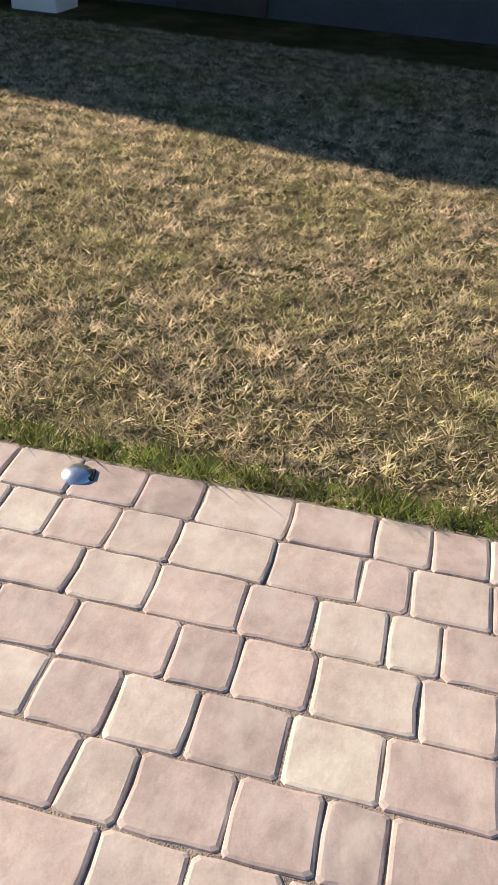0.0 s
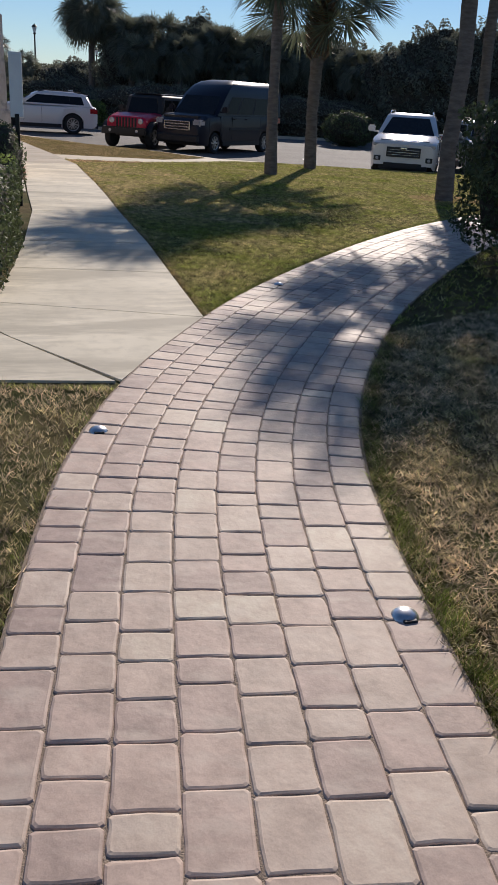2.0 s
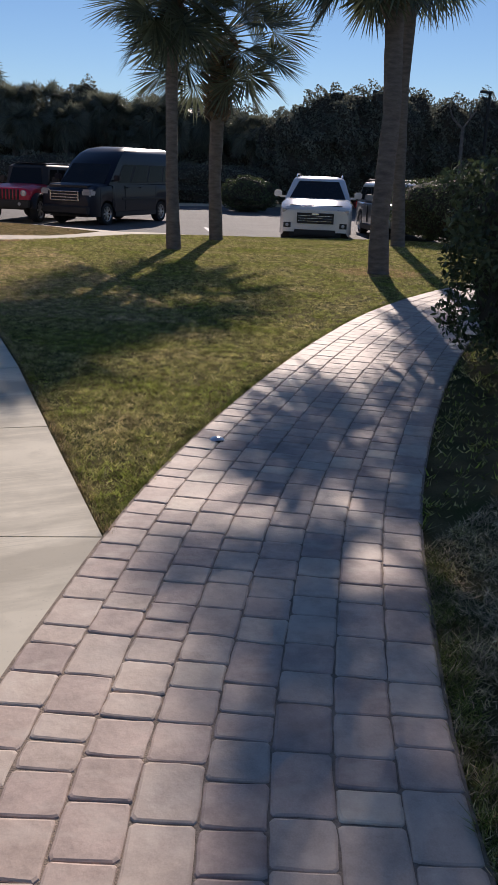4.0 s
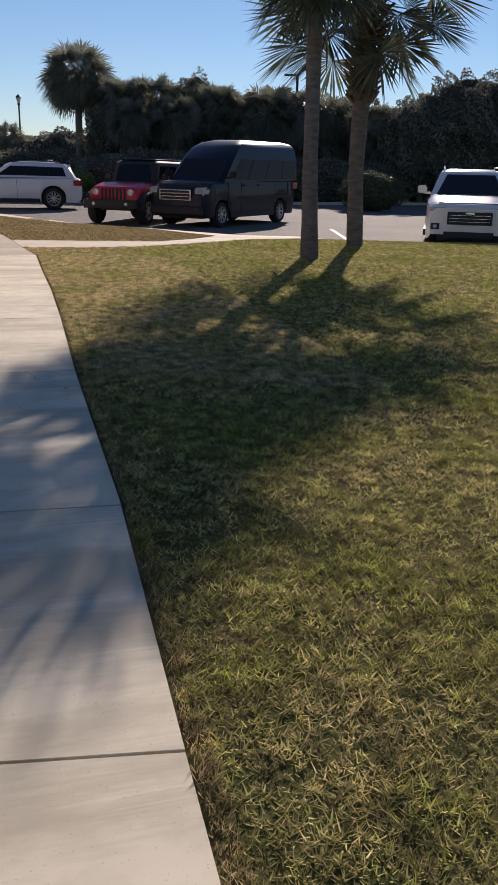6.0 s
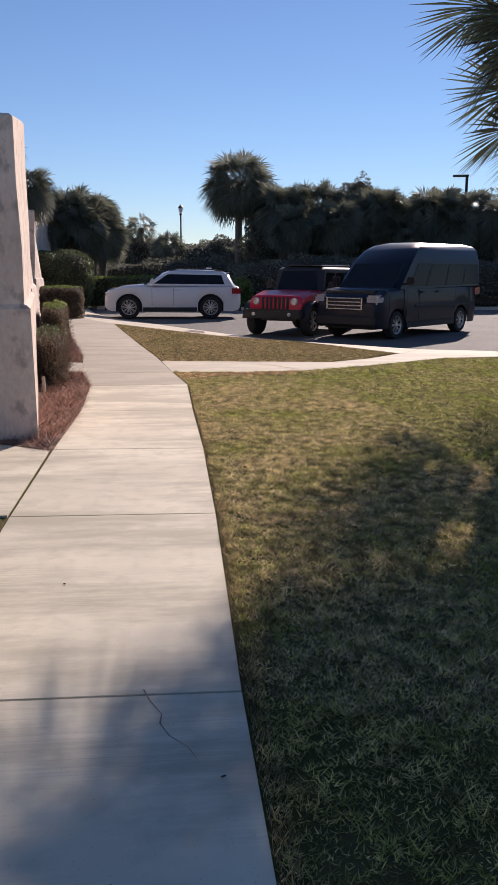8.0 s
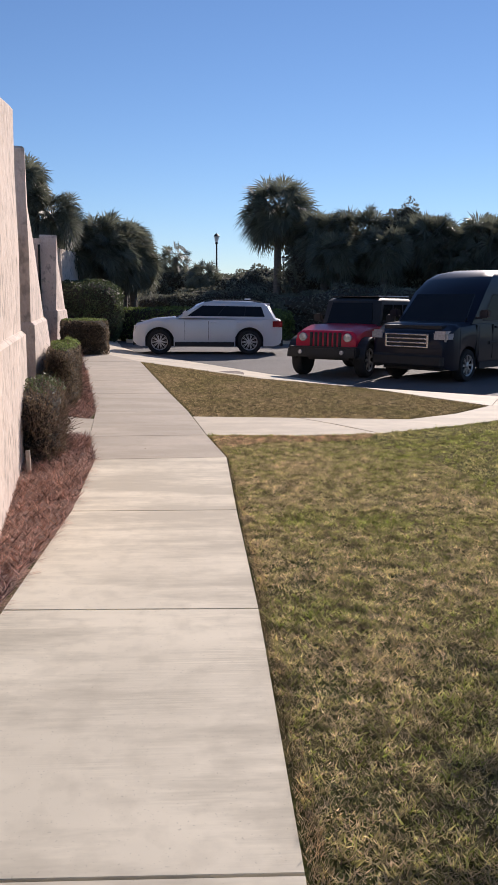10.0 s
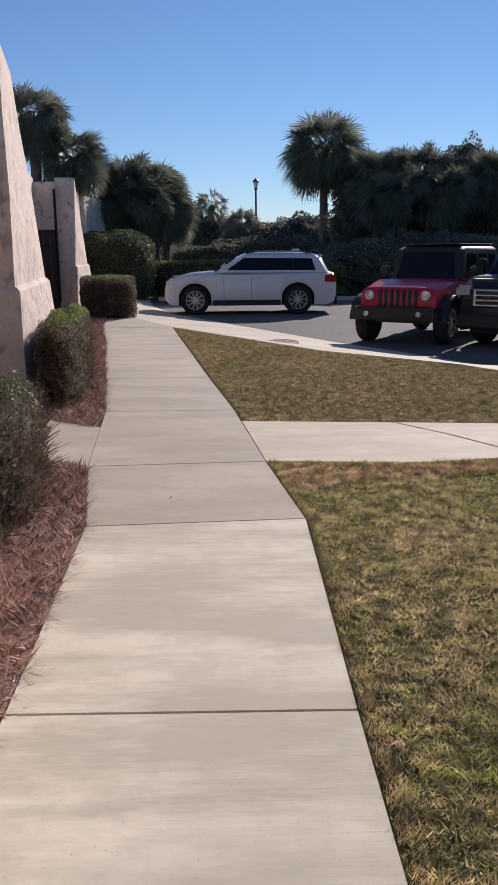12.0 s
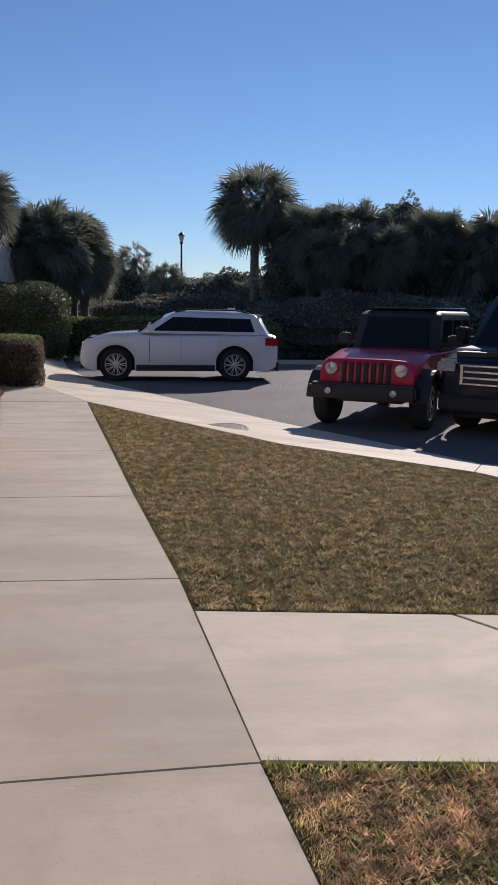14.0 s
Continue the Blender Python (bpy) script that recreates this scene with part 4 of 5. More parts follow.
# red off-roader with black flares
top, _, d = vehicle("red boxy off-roader with black fender flares and black top", "off-roader", (-35.45, -1.74, CAR_Z), -18.0, "red_paint", 4.33, 1.60, 1.86, 3.0,
                    0.50, 1.10, (0.62, 1.20), 1.20, 0.28, -2.0, (-2.12, 1.20), 0.41, clear=0.42, roof_w=0.66, spokes=7,
                    windows=((0.06, 0.34), (0.38, 0.66), (0.70, 0.94)), roof_paint="plastic", mirror="plastic", square=1.0, track=0.14)
for k in range(7):
    y = -0.36 + k * 0.12
    plate(top, "grille_slot", "plastic", d["fx"] + 0.02, y - 0.035, y + 0.035, 0.72, 1.04, 0.04)
for s in (1, -1):
    bm = bmesh.new()
    lathe(bm, [(0.10, -0.05), (0.10, 0.02), (0.085, 0.035), (0.001, 0.045)], 20, Matrix.Translation((d["fx"] + 0.01, s * 0.56, 0.93)) @ Matrix.Rotation(radians(90), 4, "Y"))
    part("headlight", bm, "lens", top, smooth=True)
    for x, lab in ((1.5, "front"), (-1.5, "rear")):
        bm = bmesh.new()
        prev = None
        for a0 in np.linspace(5, 158, 12):
            ca, sa = math.cos(radians(a0)), math.sin(radians(a0))
            cur = [bm.verts.new((x + r * ca, s * y, 0.41 + r * sa)) for r, y in ((0.46, 0.72), (0.54, 0.72), (0.52, 0.98), (0.45, 0.98))]
            if prev:
                for i in range(4):
                    bm.faces.new((prev[i], prev[(i + 1) % 4], cur[(i + 1) % 4], cur[i]))
            else:
                bm.faces.new(cur)
            prev = cur
        bm.faces.new(prev[::-1])
        part("fender_flare", bm, "plastic", top, "black plastic flare")
    bm = bmesh.new()
    lathe(bm, [(0.05, -0.03), (0.05, 0.02), (0.001, 0.03)], 14, Matrix.Translation((d["fx"] + 0.26, s * 0.52, 0.60)) @ Matrix.Rotation(radians(90), 4, "Y"))
    part("fog_light", bm, "lens", top)
bm = bmesh.new()
box(bm, d["fx"] - 0.05, d["fx"] + 0.25, -0.86, 0.86, 0.48, 0.72)
bevelled(bm, 0.04)
part("front_bumper", bm, "plastic", top, smooth=True)
bm = bmesh.new()
box(bm, -2.05, 0.25, -0.60, 0.60, 1.862, 1.885)
bevelled(bm, 0.008, 1)
part("roof_panel", bm, "black_gloss", top)
for y in (-0.3, 0.3):
    bm = bmesh.new()
    box(bm, 0.95, 1.15, y - 0.03, y + 0.03, 1.17, 1.20)
    bevelled(bm, 0.008, 1)
    part("bonnet_latch", bm, "plastic", top)

# dark passenger van
top, _, d = vehicle("dark navy high-roof passenger van with chrome grille bars", "van", (-35.3, 0.95, CAR_Z), -31.5, "navy_paint", 5.65, 2.02, 2.50, 3.55,
                    0.98, 1.16, (1.78, 1.30), 1.34, 0.62, -2.95, (-3.02, 1.36), 0.36, clear=0.28, roof_w=0.80, spokes=8,
                    windows=((0.10, 0.27), (0.30, 0.52), (0.54, 0.76), (0.78, 0.97)), wv=(0.10, 0.92), screen=(0.03, 0.92), glass="glass_privacy",
                    shell=(((1.78, 1.27), (-3.0, 1.32), 0.97), ((1.12, 1.98), (-3.02, 1.98), 0.92), ((0.74, 2.26), (-3.0, 2.30), 0.85), ((0.42, 2.41), (-2.94, 2.43), 0.74), ((0.0, 2.50), (-2.75, 2.50), 0.5)))
plate(top, "grille", "plastic", d["fx"] + 0.02, -0.52, 0.52, 0.74, 1.08)
for z in (0.76, 0.85, 0.94, 1.03):
    plate(top, "grille_bar", "chrome", d["fx"] + 0.05, -0.50, 0.50, z, z + 0.035, 0.03, 0.008)
for y in (-0.53, 0.53):
    plate(top, "grille_surround", "chrome", d["fx"] + 0.045, y - 0.025, y + 0.025, 0.76, 1.065, 0.03, 0.008)
for s in (1, -1):
    bm = bmesh.new()
    box(bm, d["fx"] - 0.36, d["fx"] - 0.01, s * 0.79 - 0.18, s * 0.79 + 0.18, 0.90, 1.13)
    bevelled(bm, 0.05)
    part("headlight", bm, "lens", top, smooth=True)
    bm = bmesh.new()
    box(bm, -2.6, 0.9, s * 1.01 - 0.01, s * 1.01 + 0.02, 0.80, 0.87)
    bevelled(bm, 0.008, 1)
    part("side_moulding", bm, "plastic", top)
plate(top, "front_bumper", "plastic", d["fx"] + 0.05, -0.90, 0.90, 0.34, 0.62, 0.16, 0.05)

# white seven-seater facing the lawn
top, _, d = vehicle("white seven-seat crossover with a black grille facing the lawn", "crossover", (-29.75, 7.15, CAR_Z), -13.5, "white_paint", 5.19, 1.98, 1.78, 3.07,
                    0.98, 1.02, (1.10, 1.18), 1.14, 0.25, -2.1, (-2.50, 1.16), 0.38, spokes=10)
plate(top, "grille", "plastic", d["fx"] + 0.02, -0.50, 0.50, 0.56, 0.84)
for z in (0.62, 0.69, 0.76):
    plate(top, "grille_bar", "chrome", d["fx"] + 0.035, -0.46, 0.46, z, z + 0.012, 0.02, 0.004)
plate(top, "grille_badge", "chrome", d["fx"] + 0.05, -0.10, 0.10, 0.79, 0.84, 0.03, 0.008)
plate(top, "lower_intake", "plastic", d["fx"] + 0.015, -0.56, 0.56, 0.26, 0.40)
for s in (1, -1):
    plate(top, "headlight", "lens", d["fx"] - 0.05, s * 0.72 - 0.19, s * 0.72 + 0.19, 0.84, 0.93, 0.28)
    plate(top, "fog_light", "plastic", d["fx"] - 0.02, s * 0.76 - 0.10, s * 0.76 + 0.10, 0.44, 0.58, 0.12)
    bm = bmesh.new()
    lathe(bm, [(0.045, -0.03), (0.045, 0.012), (0.001, 0.02)], 14, Matrix.Translation((d["fx"] - 0.01, s * 0.76, 0.51)) @ Matrix.Rotation(radians(90), 4, "Y"))
    part("fog_lamp", bm, "lens", top)
    bm = bmesh.new()
    tube(bm, [(0.1, s * 0.66, 1.76), (-0.2, s * 0.66, 1.83), (-1.8, s * 0.65, 1.82), (-2.1, s * 0.65, 1.75)], [0.02] * 4, 8)
    part("roof_rail", bm, "chrome", top)

# silver car half hidden by the round hedge
top, _, d = vehicle("silver grey crossover half hidden behind a round hedge", "crossover", (-31.4, 10.1, CAR_Z), -3.0, "silver_paint", 4.6, 1.86, 1.68, 2.7,
                    0.90, 0.98, (0.95, 1.10), 1.06, 0.15, -1.9, (-2.2, 1.08), 0.36, spokes=10)
plate(top, "grille", "plastic", d["fx"] + 0.02, -0.5, 0.5, 0.56, 0.86)
for s in (1, -1):
    plate(top, "headlight", "lens", d["fx"] - 0.04, s * 0.64 - 0.2, s * 0.64 + 0.2, 0.82, 0.94, 0.14)
    bm = bmesh.new()
    tube(bm, [(0.0, s * 0.62, 1.66), (-0.25, s * 0.62, 1.73), (-1.6, s * 0.62, 1.73), (-1.8, s * 0.62, 1.66)], [0.02] * 4, 8)
    part("roof_rail", bm, "plastic", top)


# ---------------------------------------------------------------- palms on the lawn
palm("cabbage_palm", "slim grey cabbage palm with a hanging fan crown", [(-22.3, 2.50, -0.02), (-22.32, 2.45, 1.5), (-22.32, 2.44, 3.0), (-22.35, 2.42, 4.8)], [0.155, 0.122, 0.118, 0.14],
     dict(n_fronds=34, petiole=0.76, blade=0.96, leaflets=40, width=0.020, low=-62, high=56, hang=0.10, droop=0.10, sag=0.26, roll=1.0), boots=(4.1, 4.8, 0.13, 0.20), group="palms on the lawn")
palm("cabbage_palm", "cabbage palm with a thick sleeve of brown leaf bases", [(-25.1, 3.66, -0.02), (-25.1, 3.6, 1.4), (-25.08, 3.62, 2.7), (-25.08, 3.64, 4.45)], [0.17, 0.145, 0.165, 0.22],
     dict(n_fronds=38, petiole=1.25, blade=1.12, leaflets=42, width=0.022, low=-44, high=80, hang=0.10, droop=0.10, sag=0.24, roll=1.0), boots=(2.70, 4.4, 0.24, 0.44), group="palms on the lawn")
palm("cabbage_palm", "leaning grey cabbage palm beside the paver path", [(-18.4, 5.82, -0.02), (-18.42, 5.78, 0.9), (-18.47, 5.86, 2.6), (-18.55, 5.80, 4.0), (-18.65, 5.32, 5.22)], [0.19, 0.155, 0.15, 0.15, 0.15],
     dict(n_fronds=40, petiole=0.92, blade=0.96, leaflets=36, width=0.022, low=-58, high=60, hang=0.12, droop=0.10, sag=0.26, roll=1.0), boots=(4.7, 5.2, 0.16, 0.22), group="palms on the lawn")
palm("cabbage_palm", "dark slim cabbage palm behind the leaning one", [(-24.5, 8.05, -0.02), (-24.5, 7.95, 1.5), (-24.5, 7.85, 3.5), (-24.5, 7.9, 6.2)], [0.18, 0.145, 0.14, 0.15],
     dict(n_fronds=38, petiole=1.0, blade=1.0, leaflets=34, width=0.024, low=-25, high=78, hang=0.5), boots=(5.2, 6.0, 0.17, 0.22), group="palms on the lawn")

# ---------------------------------------------------------------- hedges and bushes near the walks
def by_wall(s, off):
    p = wall_frame(s) @ Vector((0, off, 0))
    return (p.x, p.y, 0)


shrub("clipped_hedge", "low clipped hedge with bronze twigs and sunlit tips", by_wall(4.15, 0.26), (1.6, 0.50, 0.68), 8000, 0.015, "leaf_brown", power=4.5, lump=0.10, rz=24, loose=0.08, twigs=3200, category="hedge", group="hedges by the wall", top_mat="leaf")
shrub("clipped_hedge", "long clipped hedge with a sunlit green top beside the wall", by_wall(8.85, 0.60), (3.0, 0.46, 0.86), 22000, 0.017, "leaf_brown", power=7, lump=0.08, rz=21, loose=0.02, twigs=1800, category="hedge", group="hedges by the wall", top_mat="leaf_lit")
shrub("clipped_hedge", "square clipped dark hedge at the end of the sidewalk", (-36.85, -9.62, 0), (1.9, 1.3, 0.98), 20000, 0.022, "leaf_brown", power=12, lump=0.03, rz=24, twigs=1500, category="hedge", group="hedges by the wall", top_mat="leaf_lit")
shrub("clipped_hedge", "dense clipped hedge with dead leaves at its foot", (-9.05, -1.12, 0), (2.9, 1.5, 0.95), 18000, 0.022, "leaf", power=11, lump=0.05, rz=10, category="hedge", top_mat="leaf_lit")
shrub("round_bush", "dark rounded bush beside the sign", (-13.6, -1.75, 0), (1.2, 0.8, 1.15), 5000, 0.022, "leaf", power=2.6, lump=0.08)
shrub("large_bush", "tall dense dark bush beside the paver path", (-10.5, 6.95, 0), (2.8, 5.4, 2.15), 40000, 0.036, "leaf", power=3.2, lump=0.07)
shrub("round_hedge", "broad rounded green hedge behind the lawn palms", (-26.9, 11.7, -0.15), (3.4, 6.2, 1.95), 22000, 0.036, "leaf", power=2.5, lump=0.05, category="hedge")

# ---------------------------------------------------------------- planting across the court
shrub("dark_hedge", "tall dark hedge at the foot of the far wall", (-46.7, -13.7, ROAD_Z), (3.6, 3.3, 2.5), 20000, 0.05, "leaf", power=4, lump=0.05, category="hedge", rz=24)
shrub("low_hedge", "long low leafy hedge behind the white crossover", (-48.9, -9.5, ROAD_Z), (1.6, 8.0, 1.45), 22000, 0.05, "leaf_lit", power=5, lump=0.05, category="hedge", top_mat="leaf_lit")
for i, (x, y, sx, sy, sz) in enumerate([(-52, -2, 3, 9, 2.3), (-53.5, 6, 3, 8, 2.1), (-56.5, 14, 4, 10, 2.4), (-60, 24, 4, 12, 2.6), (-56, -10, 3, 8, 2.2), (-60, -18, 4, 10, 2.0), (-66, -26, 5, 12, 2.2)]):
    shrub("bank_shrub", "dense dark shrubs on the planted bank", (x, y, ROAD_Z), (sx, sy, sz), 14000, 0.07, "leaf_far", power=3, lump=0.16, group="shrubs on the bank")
shrub("island_bush", "sunlit leafy bush on a kerbed island", (-46.0, 7.2, ROAD_Z), (2.2, 2.6, 1.6), 6000, 0.055, "leaf", power=2.2, lump=0.12)


def far_palm(label, x, y, h, size, fronds=84, hang=0.45, low=-45):
    lean = rng.uniform(-0.3, 0.3)
    z0 = ROAD_Z
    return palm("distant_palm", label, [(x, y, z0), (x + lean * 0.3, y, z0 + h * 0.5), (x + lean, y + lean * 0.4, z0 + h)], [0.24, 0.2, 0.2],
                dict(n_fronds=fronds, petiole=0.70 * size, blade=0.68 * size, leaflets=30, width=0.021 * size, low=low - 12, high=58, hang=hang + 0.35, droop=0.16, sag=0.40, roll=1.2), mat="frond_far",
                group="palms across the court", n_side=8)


far_palm("single tall dark palm above the planted bank", -61.0, -8.0, 6.5, 1.8, 100)
base_palms = [far_palm("dark palm in the thicket across the court", -59.0, -5.2, 5.0, 1.5), far_palm("dark palm in the thicket across the court", -58.5, -3.3, 5.0, 1.55),
              far_palm("dark palm in the thicket across the court", -59.5, -1.4, 4.6, 1.6, 64)]
spots = [(-58, 0.3, 0.95), (-60, 1.6, 0.9), (-58.5, 3.2, 1.0), (-60, 4.8, 0.95), (-58, 6.3, 0.85), (-61, 8.0, 0.86), (-57, -4.3, 0.8), (-57, -2.0, 0.82), (-57.5, 1.2, 0.78), (-58, 4.0, 0.8),
         (-56, 8.8, 0.8), (-61, -6.3, 0.72)]
for i, (x, y, s) in enumerate(spots):
    copy_thing(base_palms[i % 3], Matrix.Translation((x, y, ROAD_Z)) @ Matrix.Rotation(i * 1.3, 4, "Z") @ Matrix.Scale(s, 4))
# cluster by the far houses
left_palms = [far_palm("bushy palm in a dark cluster by the far houses", -50.6, -14.5, 4.2, 1.5, 84), far_palm("bushy palm in a dark cluster by the far houses", -51.5, -13.7, 4.1, 1.5, 84)]
for i, (x, y, s) in enumerate([(-50, -13.6, 0.86), (-52, -13.25, 0.84), (-49.5, -15.3, 0.92), (-52.5, -14.0, 0.98)]):
    copy_thing(left_palms[i % 2], Matrix.Translation((x, y, ROAD_Z)) @ Matrix.Rotation(1 + i * 1.7, 4, "Z") @ Matrix.Scale(s, 4))
far_palm("tall palm rising behind the courtyard walls", -45.5, -15.8, 6.2, 1.25, 76, low=-35)
far_palm("tall palm rising behind the courtyard walls", -46.1, -14.6, 4.9, 1.1, 76, low=-35)
far_palm("palm with bright spiky fronds against the sky", -74.0, -17.6, 4.7, 1.2, 26, hang=0.3, low=-50)
far_palm("short round palm beside the lamp post", -70.0, -14.6, 3.2, 1.2, 54)


def wood_tree(label, x, y, dims, n=15000):
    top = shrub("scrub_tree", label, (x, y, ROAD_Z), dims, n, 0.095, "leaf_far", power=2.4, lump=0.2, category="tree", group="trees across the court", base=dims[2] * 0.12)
    bm = bmesh.new()
    tube(bm, [(0, 0, 0), (0.1, 0.05, dims[2] * 0.3), (0.3, -0.2, dims[2] * 0.6)], [0.22, 0.17, 0.09], 8)
    tube(bm, [(0.1, 0.05, dims[2] * 0.3), (-0.6, 0.5, dims[2] * 0.65)], [0.13, 0.05], 7)
    part("trunk", bm, "bark", top)
    return top


for x, y, sx, sy, sz in [(-54, 11.0, 4.5, 4.2, 4.6), (-54.5, 13.6, 5, 4.5, 5.6), (-55, 16.8, 5, 4.8, 5.7), (-56, 20.0, 5, 5, 5.4), (-57, 23.5, 5, 5.5, 5.6), (-58, 27.5, 5, 5.5, 5.8), (-60, 32, 6, 6, 6.0),
                       (-60.5, -5.0, 4, 4.5, 5.2), (-60.5, -1.0, 5, 5, 5.5), (-60.5, 3.2, 5, 5, 5.2), (-60, 7.4, 5, 5, 4.9), (-63, 9.0, 5, 6, 4.6), (-64, 2, 5, 8, 4.4), (-64, -4, 5, 7, 4.2), (-72, -11, 6, 7, 3.4), (-76, -19, 6, 8, 3.6), (-78, -27, 6, 9, 4.0), (-80, -36, 6, 10, 4.6)]:
    wood_tree("dense dark scrub tree across the parking court", x, y, (sx, sy, sz))
# dune ridge closing the view
bm = bmesh.new()
pts = [(-95 + 4 * math.sin(i * 1.3), -75 + i * 10) for i in range(16)]
rows = []
for k, (dx, z) in enumerate(((8, -0.3), (3, 1.6), (0, 2.6), (-6, 2.8), (-14, -0.3))):
    rows.append([bm.verts.new((x + dx, y, z + (0.5 * math.sin(i * 2.1 + k) if 0 < k < 4 else 0))) for i, (x, y) in enumerate(pts)])
for a, b in zip(rows, rows[1:]):
    for i in range(len(pts) - 1):
        bm.faces.new((a[i], a[i + 1], b[i + 1], b[i]))
tagged(part("dune_ridge", bm, "leaf_far", smooth=True), "low dark scrub-covered ridge in the distance", "hill", kind="structure")
bm = bmesh.new()
prism(bm, [(-66, -20.5), (-58, -14.2), (-58.2, -14.0), (-66.2, -20.3)], -0.2, 1.35)
tagged(part("low_wall", bm, "stucco"), "low grey garden wall behind the hedge", "wall", kind="structure")


# ---------------------------------------------------------------- lamp posts
def street_lamp(label, at, h):
    top = thing("street_lamp", label, "lamp post", "old style street lamps", at)
    bm = bmesh.new()
    lathe(bm, [(0.16, 0), (0.16, 0.25), (0.10, 0.5), (0.07, 0.8), (0.055, h - 0.75), (0.10, h - 0.70), (0.10, h - 0.64), (0.06, h - 0.6)], 12)
    part("pole", bm, "iron", top, smooth=True)
    bm = bmesh.new()
    lathe(bm, [(0.09, h - 0.6), (0.17, h - 0.28), (0.15, h - 0.22)], 8)
    part("lantern", bm, "lamp_glass", top)
    bm = bmesh.new()
    lathe(bm, [(0.21, h - 0.24), (0.20, h - 0.2), (0.09, h - 0.08), (0.03, h - 0.05), (0.02, h), (0.001, h + 0.02)], 8)
    part("cap", bm, "iron", top)
    return top


street_lamp("black lantern street lamp standing above the shrubs", (-71.5, -13.95, ROAD_Z), 6.25)
street_lamp("black lantern street lamp far off beyond the shrubs", (-88.0, -11.9, ROAD_Z), 5.6)


def area_light(label, at, h, rz):
    top = thing("parking_light", label, "lamp post", "parking lot lights", at, rz)
    bm = bmesh.new()
    tube(bm, [(0, 0, 0), (0, 0, h)], [0.09, 0.075], 8)
    part("pole", bm, "iron", top)
    bm = bmesh.new()
    box(bm, -0.09, 0.09, -0.75, 0.1, h - 0.12, h)
    bevelled(bm, 0.02, 1)
    part("lamp_head", bm, "iron", top)
    return top


area_light("dark square parking light on a pole above the trees", (-60, 4.75, ROAD_Z), 6.85, 0)
area_light("dark parking light on a pole beside a bare tree", (-50, 20.4, ROAD_Z), 6.3, 30)
bare = thing("bare_tree", "leafless branches standing above the dark scrub", "tree", at=(-50, 19.2, ROAD_Z))
bm = bmesh.new()
tube(bm, [(0, 0, 0), (0, -0.1, 4.4)], [0.13, 0.09], 7)
part("trunk", bm, "bark", bare)
for pts_, r in (([(0, -0.1, 4.4), (0, -0.7, 4.9), (0, -1.0, 5.6)], [0.08, 0.05, 0.02]), ([(0, -0.1, 4.4), (0, 0.3, 5.0), (0, 0.1, 5.5)], [0.07, 0.05, 0.02]), ([(0, 0.3, 5.0), (0, 0.6, 5.4)], [0.04, 0.02])):
    bm = bmesh.new()
    tube(bm, pts_, r, 6)
    part("limb", bm, "bark", bare)

# ---------------------------------------------------------------- small things
sign = thing("sign_board", "white upright board on a post among the bushes", "sign", at=(-13.9, -1.46, 0), rz=10)
bm = bmesh.new()
box(bm, -0.02, 0.02, -0.09, 0.09, 1.2, 2.05)
bevelled(bm, 0.008, 1)
part("board", bm, "white", sign)
bm = bmesh.new()
box(bm, -0.03, 0.03, -0.03, 0.03, -0.1, 1.25)
part("post", bm, "iron", sign)
bm = bmesh.new()
box(bm, -0.018, 0.018, -0.018, 0.018, -0.08, 0.21)
bevelled(bm, 0.005, 1)
ob = part("stake", bm, "wood")
ob.matrix_world = pose(-20.72, -3.62, 0, 3, -4, 10)
tagged(ob, "short pale wooden stake in the pine straw", "stake")


def dome_light(x, y):
    top = thing("path_light", "small round metal dome light set in the paver edge", "path light", "dome lights along the path", (x, y, 0.0))
    bm = bmesh.new()
    lathe(bm, [(0.052, 0.0), (0.052, 0.006), (0.048, 0.014), (0.036, 0.026), (0.018, 0.033), (0.001, 0.035)], 24)
    part("dome", bm, "dome", top, smooth=True)
    bm = bmesh.new()
    m = Matrix.Rotation(radians(15), 4, "Z")
    box(bm, 0.012, 0.052, -0.026, 0.026, 0.004, 0.020, m)
    bevelled(bm, 0.004, 1)
    part("slot", bm, "plastic", top)
    return top


for p in ((-0.38, 2.59), (-3.5, 2.33), (-1.86, 1.215), (-5.07, 1.04), (-9.04, 2.13)):
    dome_light(*p)

def dead_leaf(x, y, rz, size):
    """A curled brown leaf lying on the concrete."""
    bm = bmesh.new()
    grid = [[bm.verts.new((size * u, size * 0.45 * v * (1 - u * u * 0.8), 0.0035 + size * 0.35 * (v * v + 0.25 * u * u))) for v in (-1, -0.5, 0, 0.5, 1)] for u in (-1, -0.5, 0, 0.5, 1)]
    for a, b in zip(grid, grid[1:]):
        for i in range(4):
            bm.faces.new((a[i], a[i + 1], b[i + 1], b[i]))
    ob = part("dead_leaf", bm, "boot")
    ob.matrix_world = pose(x, y, 0.004, 0, 0, rz)
    return tagged(ob, "small curled brown dead leaf on the concrete walk", "leaf", "dead leaves on the walk")


for x, y, rz, size in ((-22.1, -2.99, 20, 0.011), (-14.56, -1.0, 70, 0.009), (-13.11, 0.06, 130, 0.010), (-12.6, -0.13, 10, 0.011), (-12.21, -0.16, 50, 0.012)):
    dead_leaf(x, y, rz, size)

# hairline crack that runs from a joint into one slab
bm = bmesh.new()
prev = None
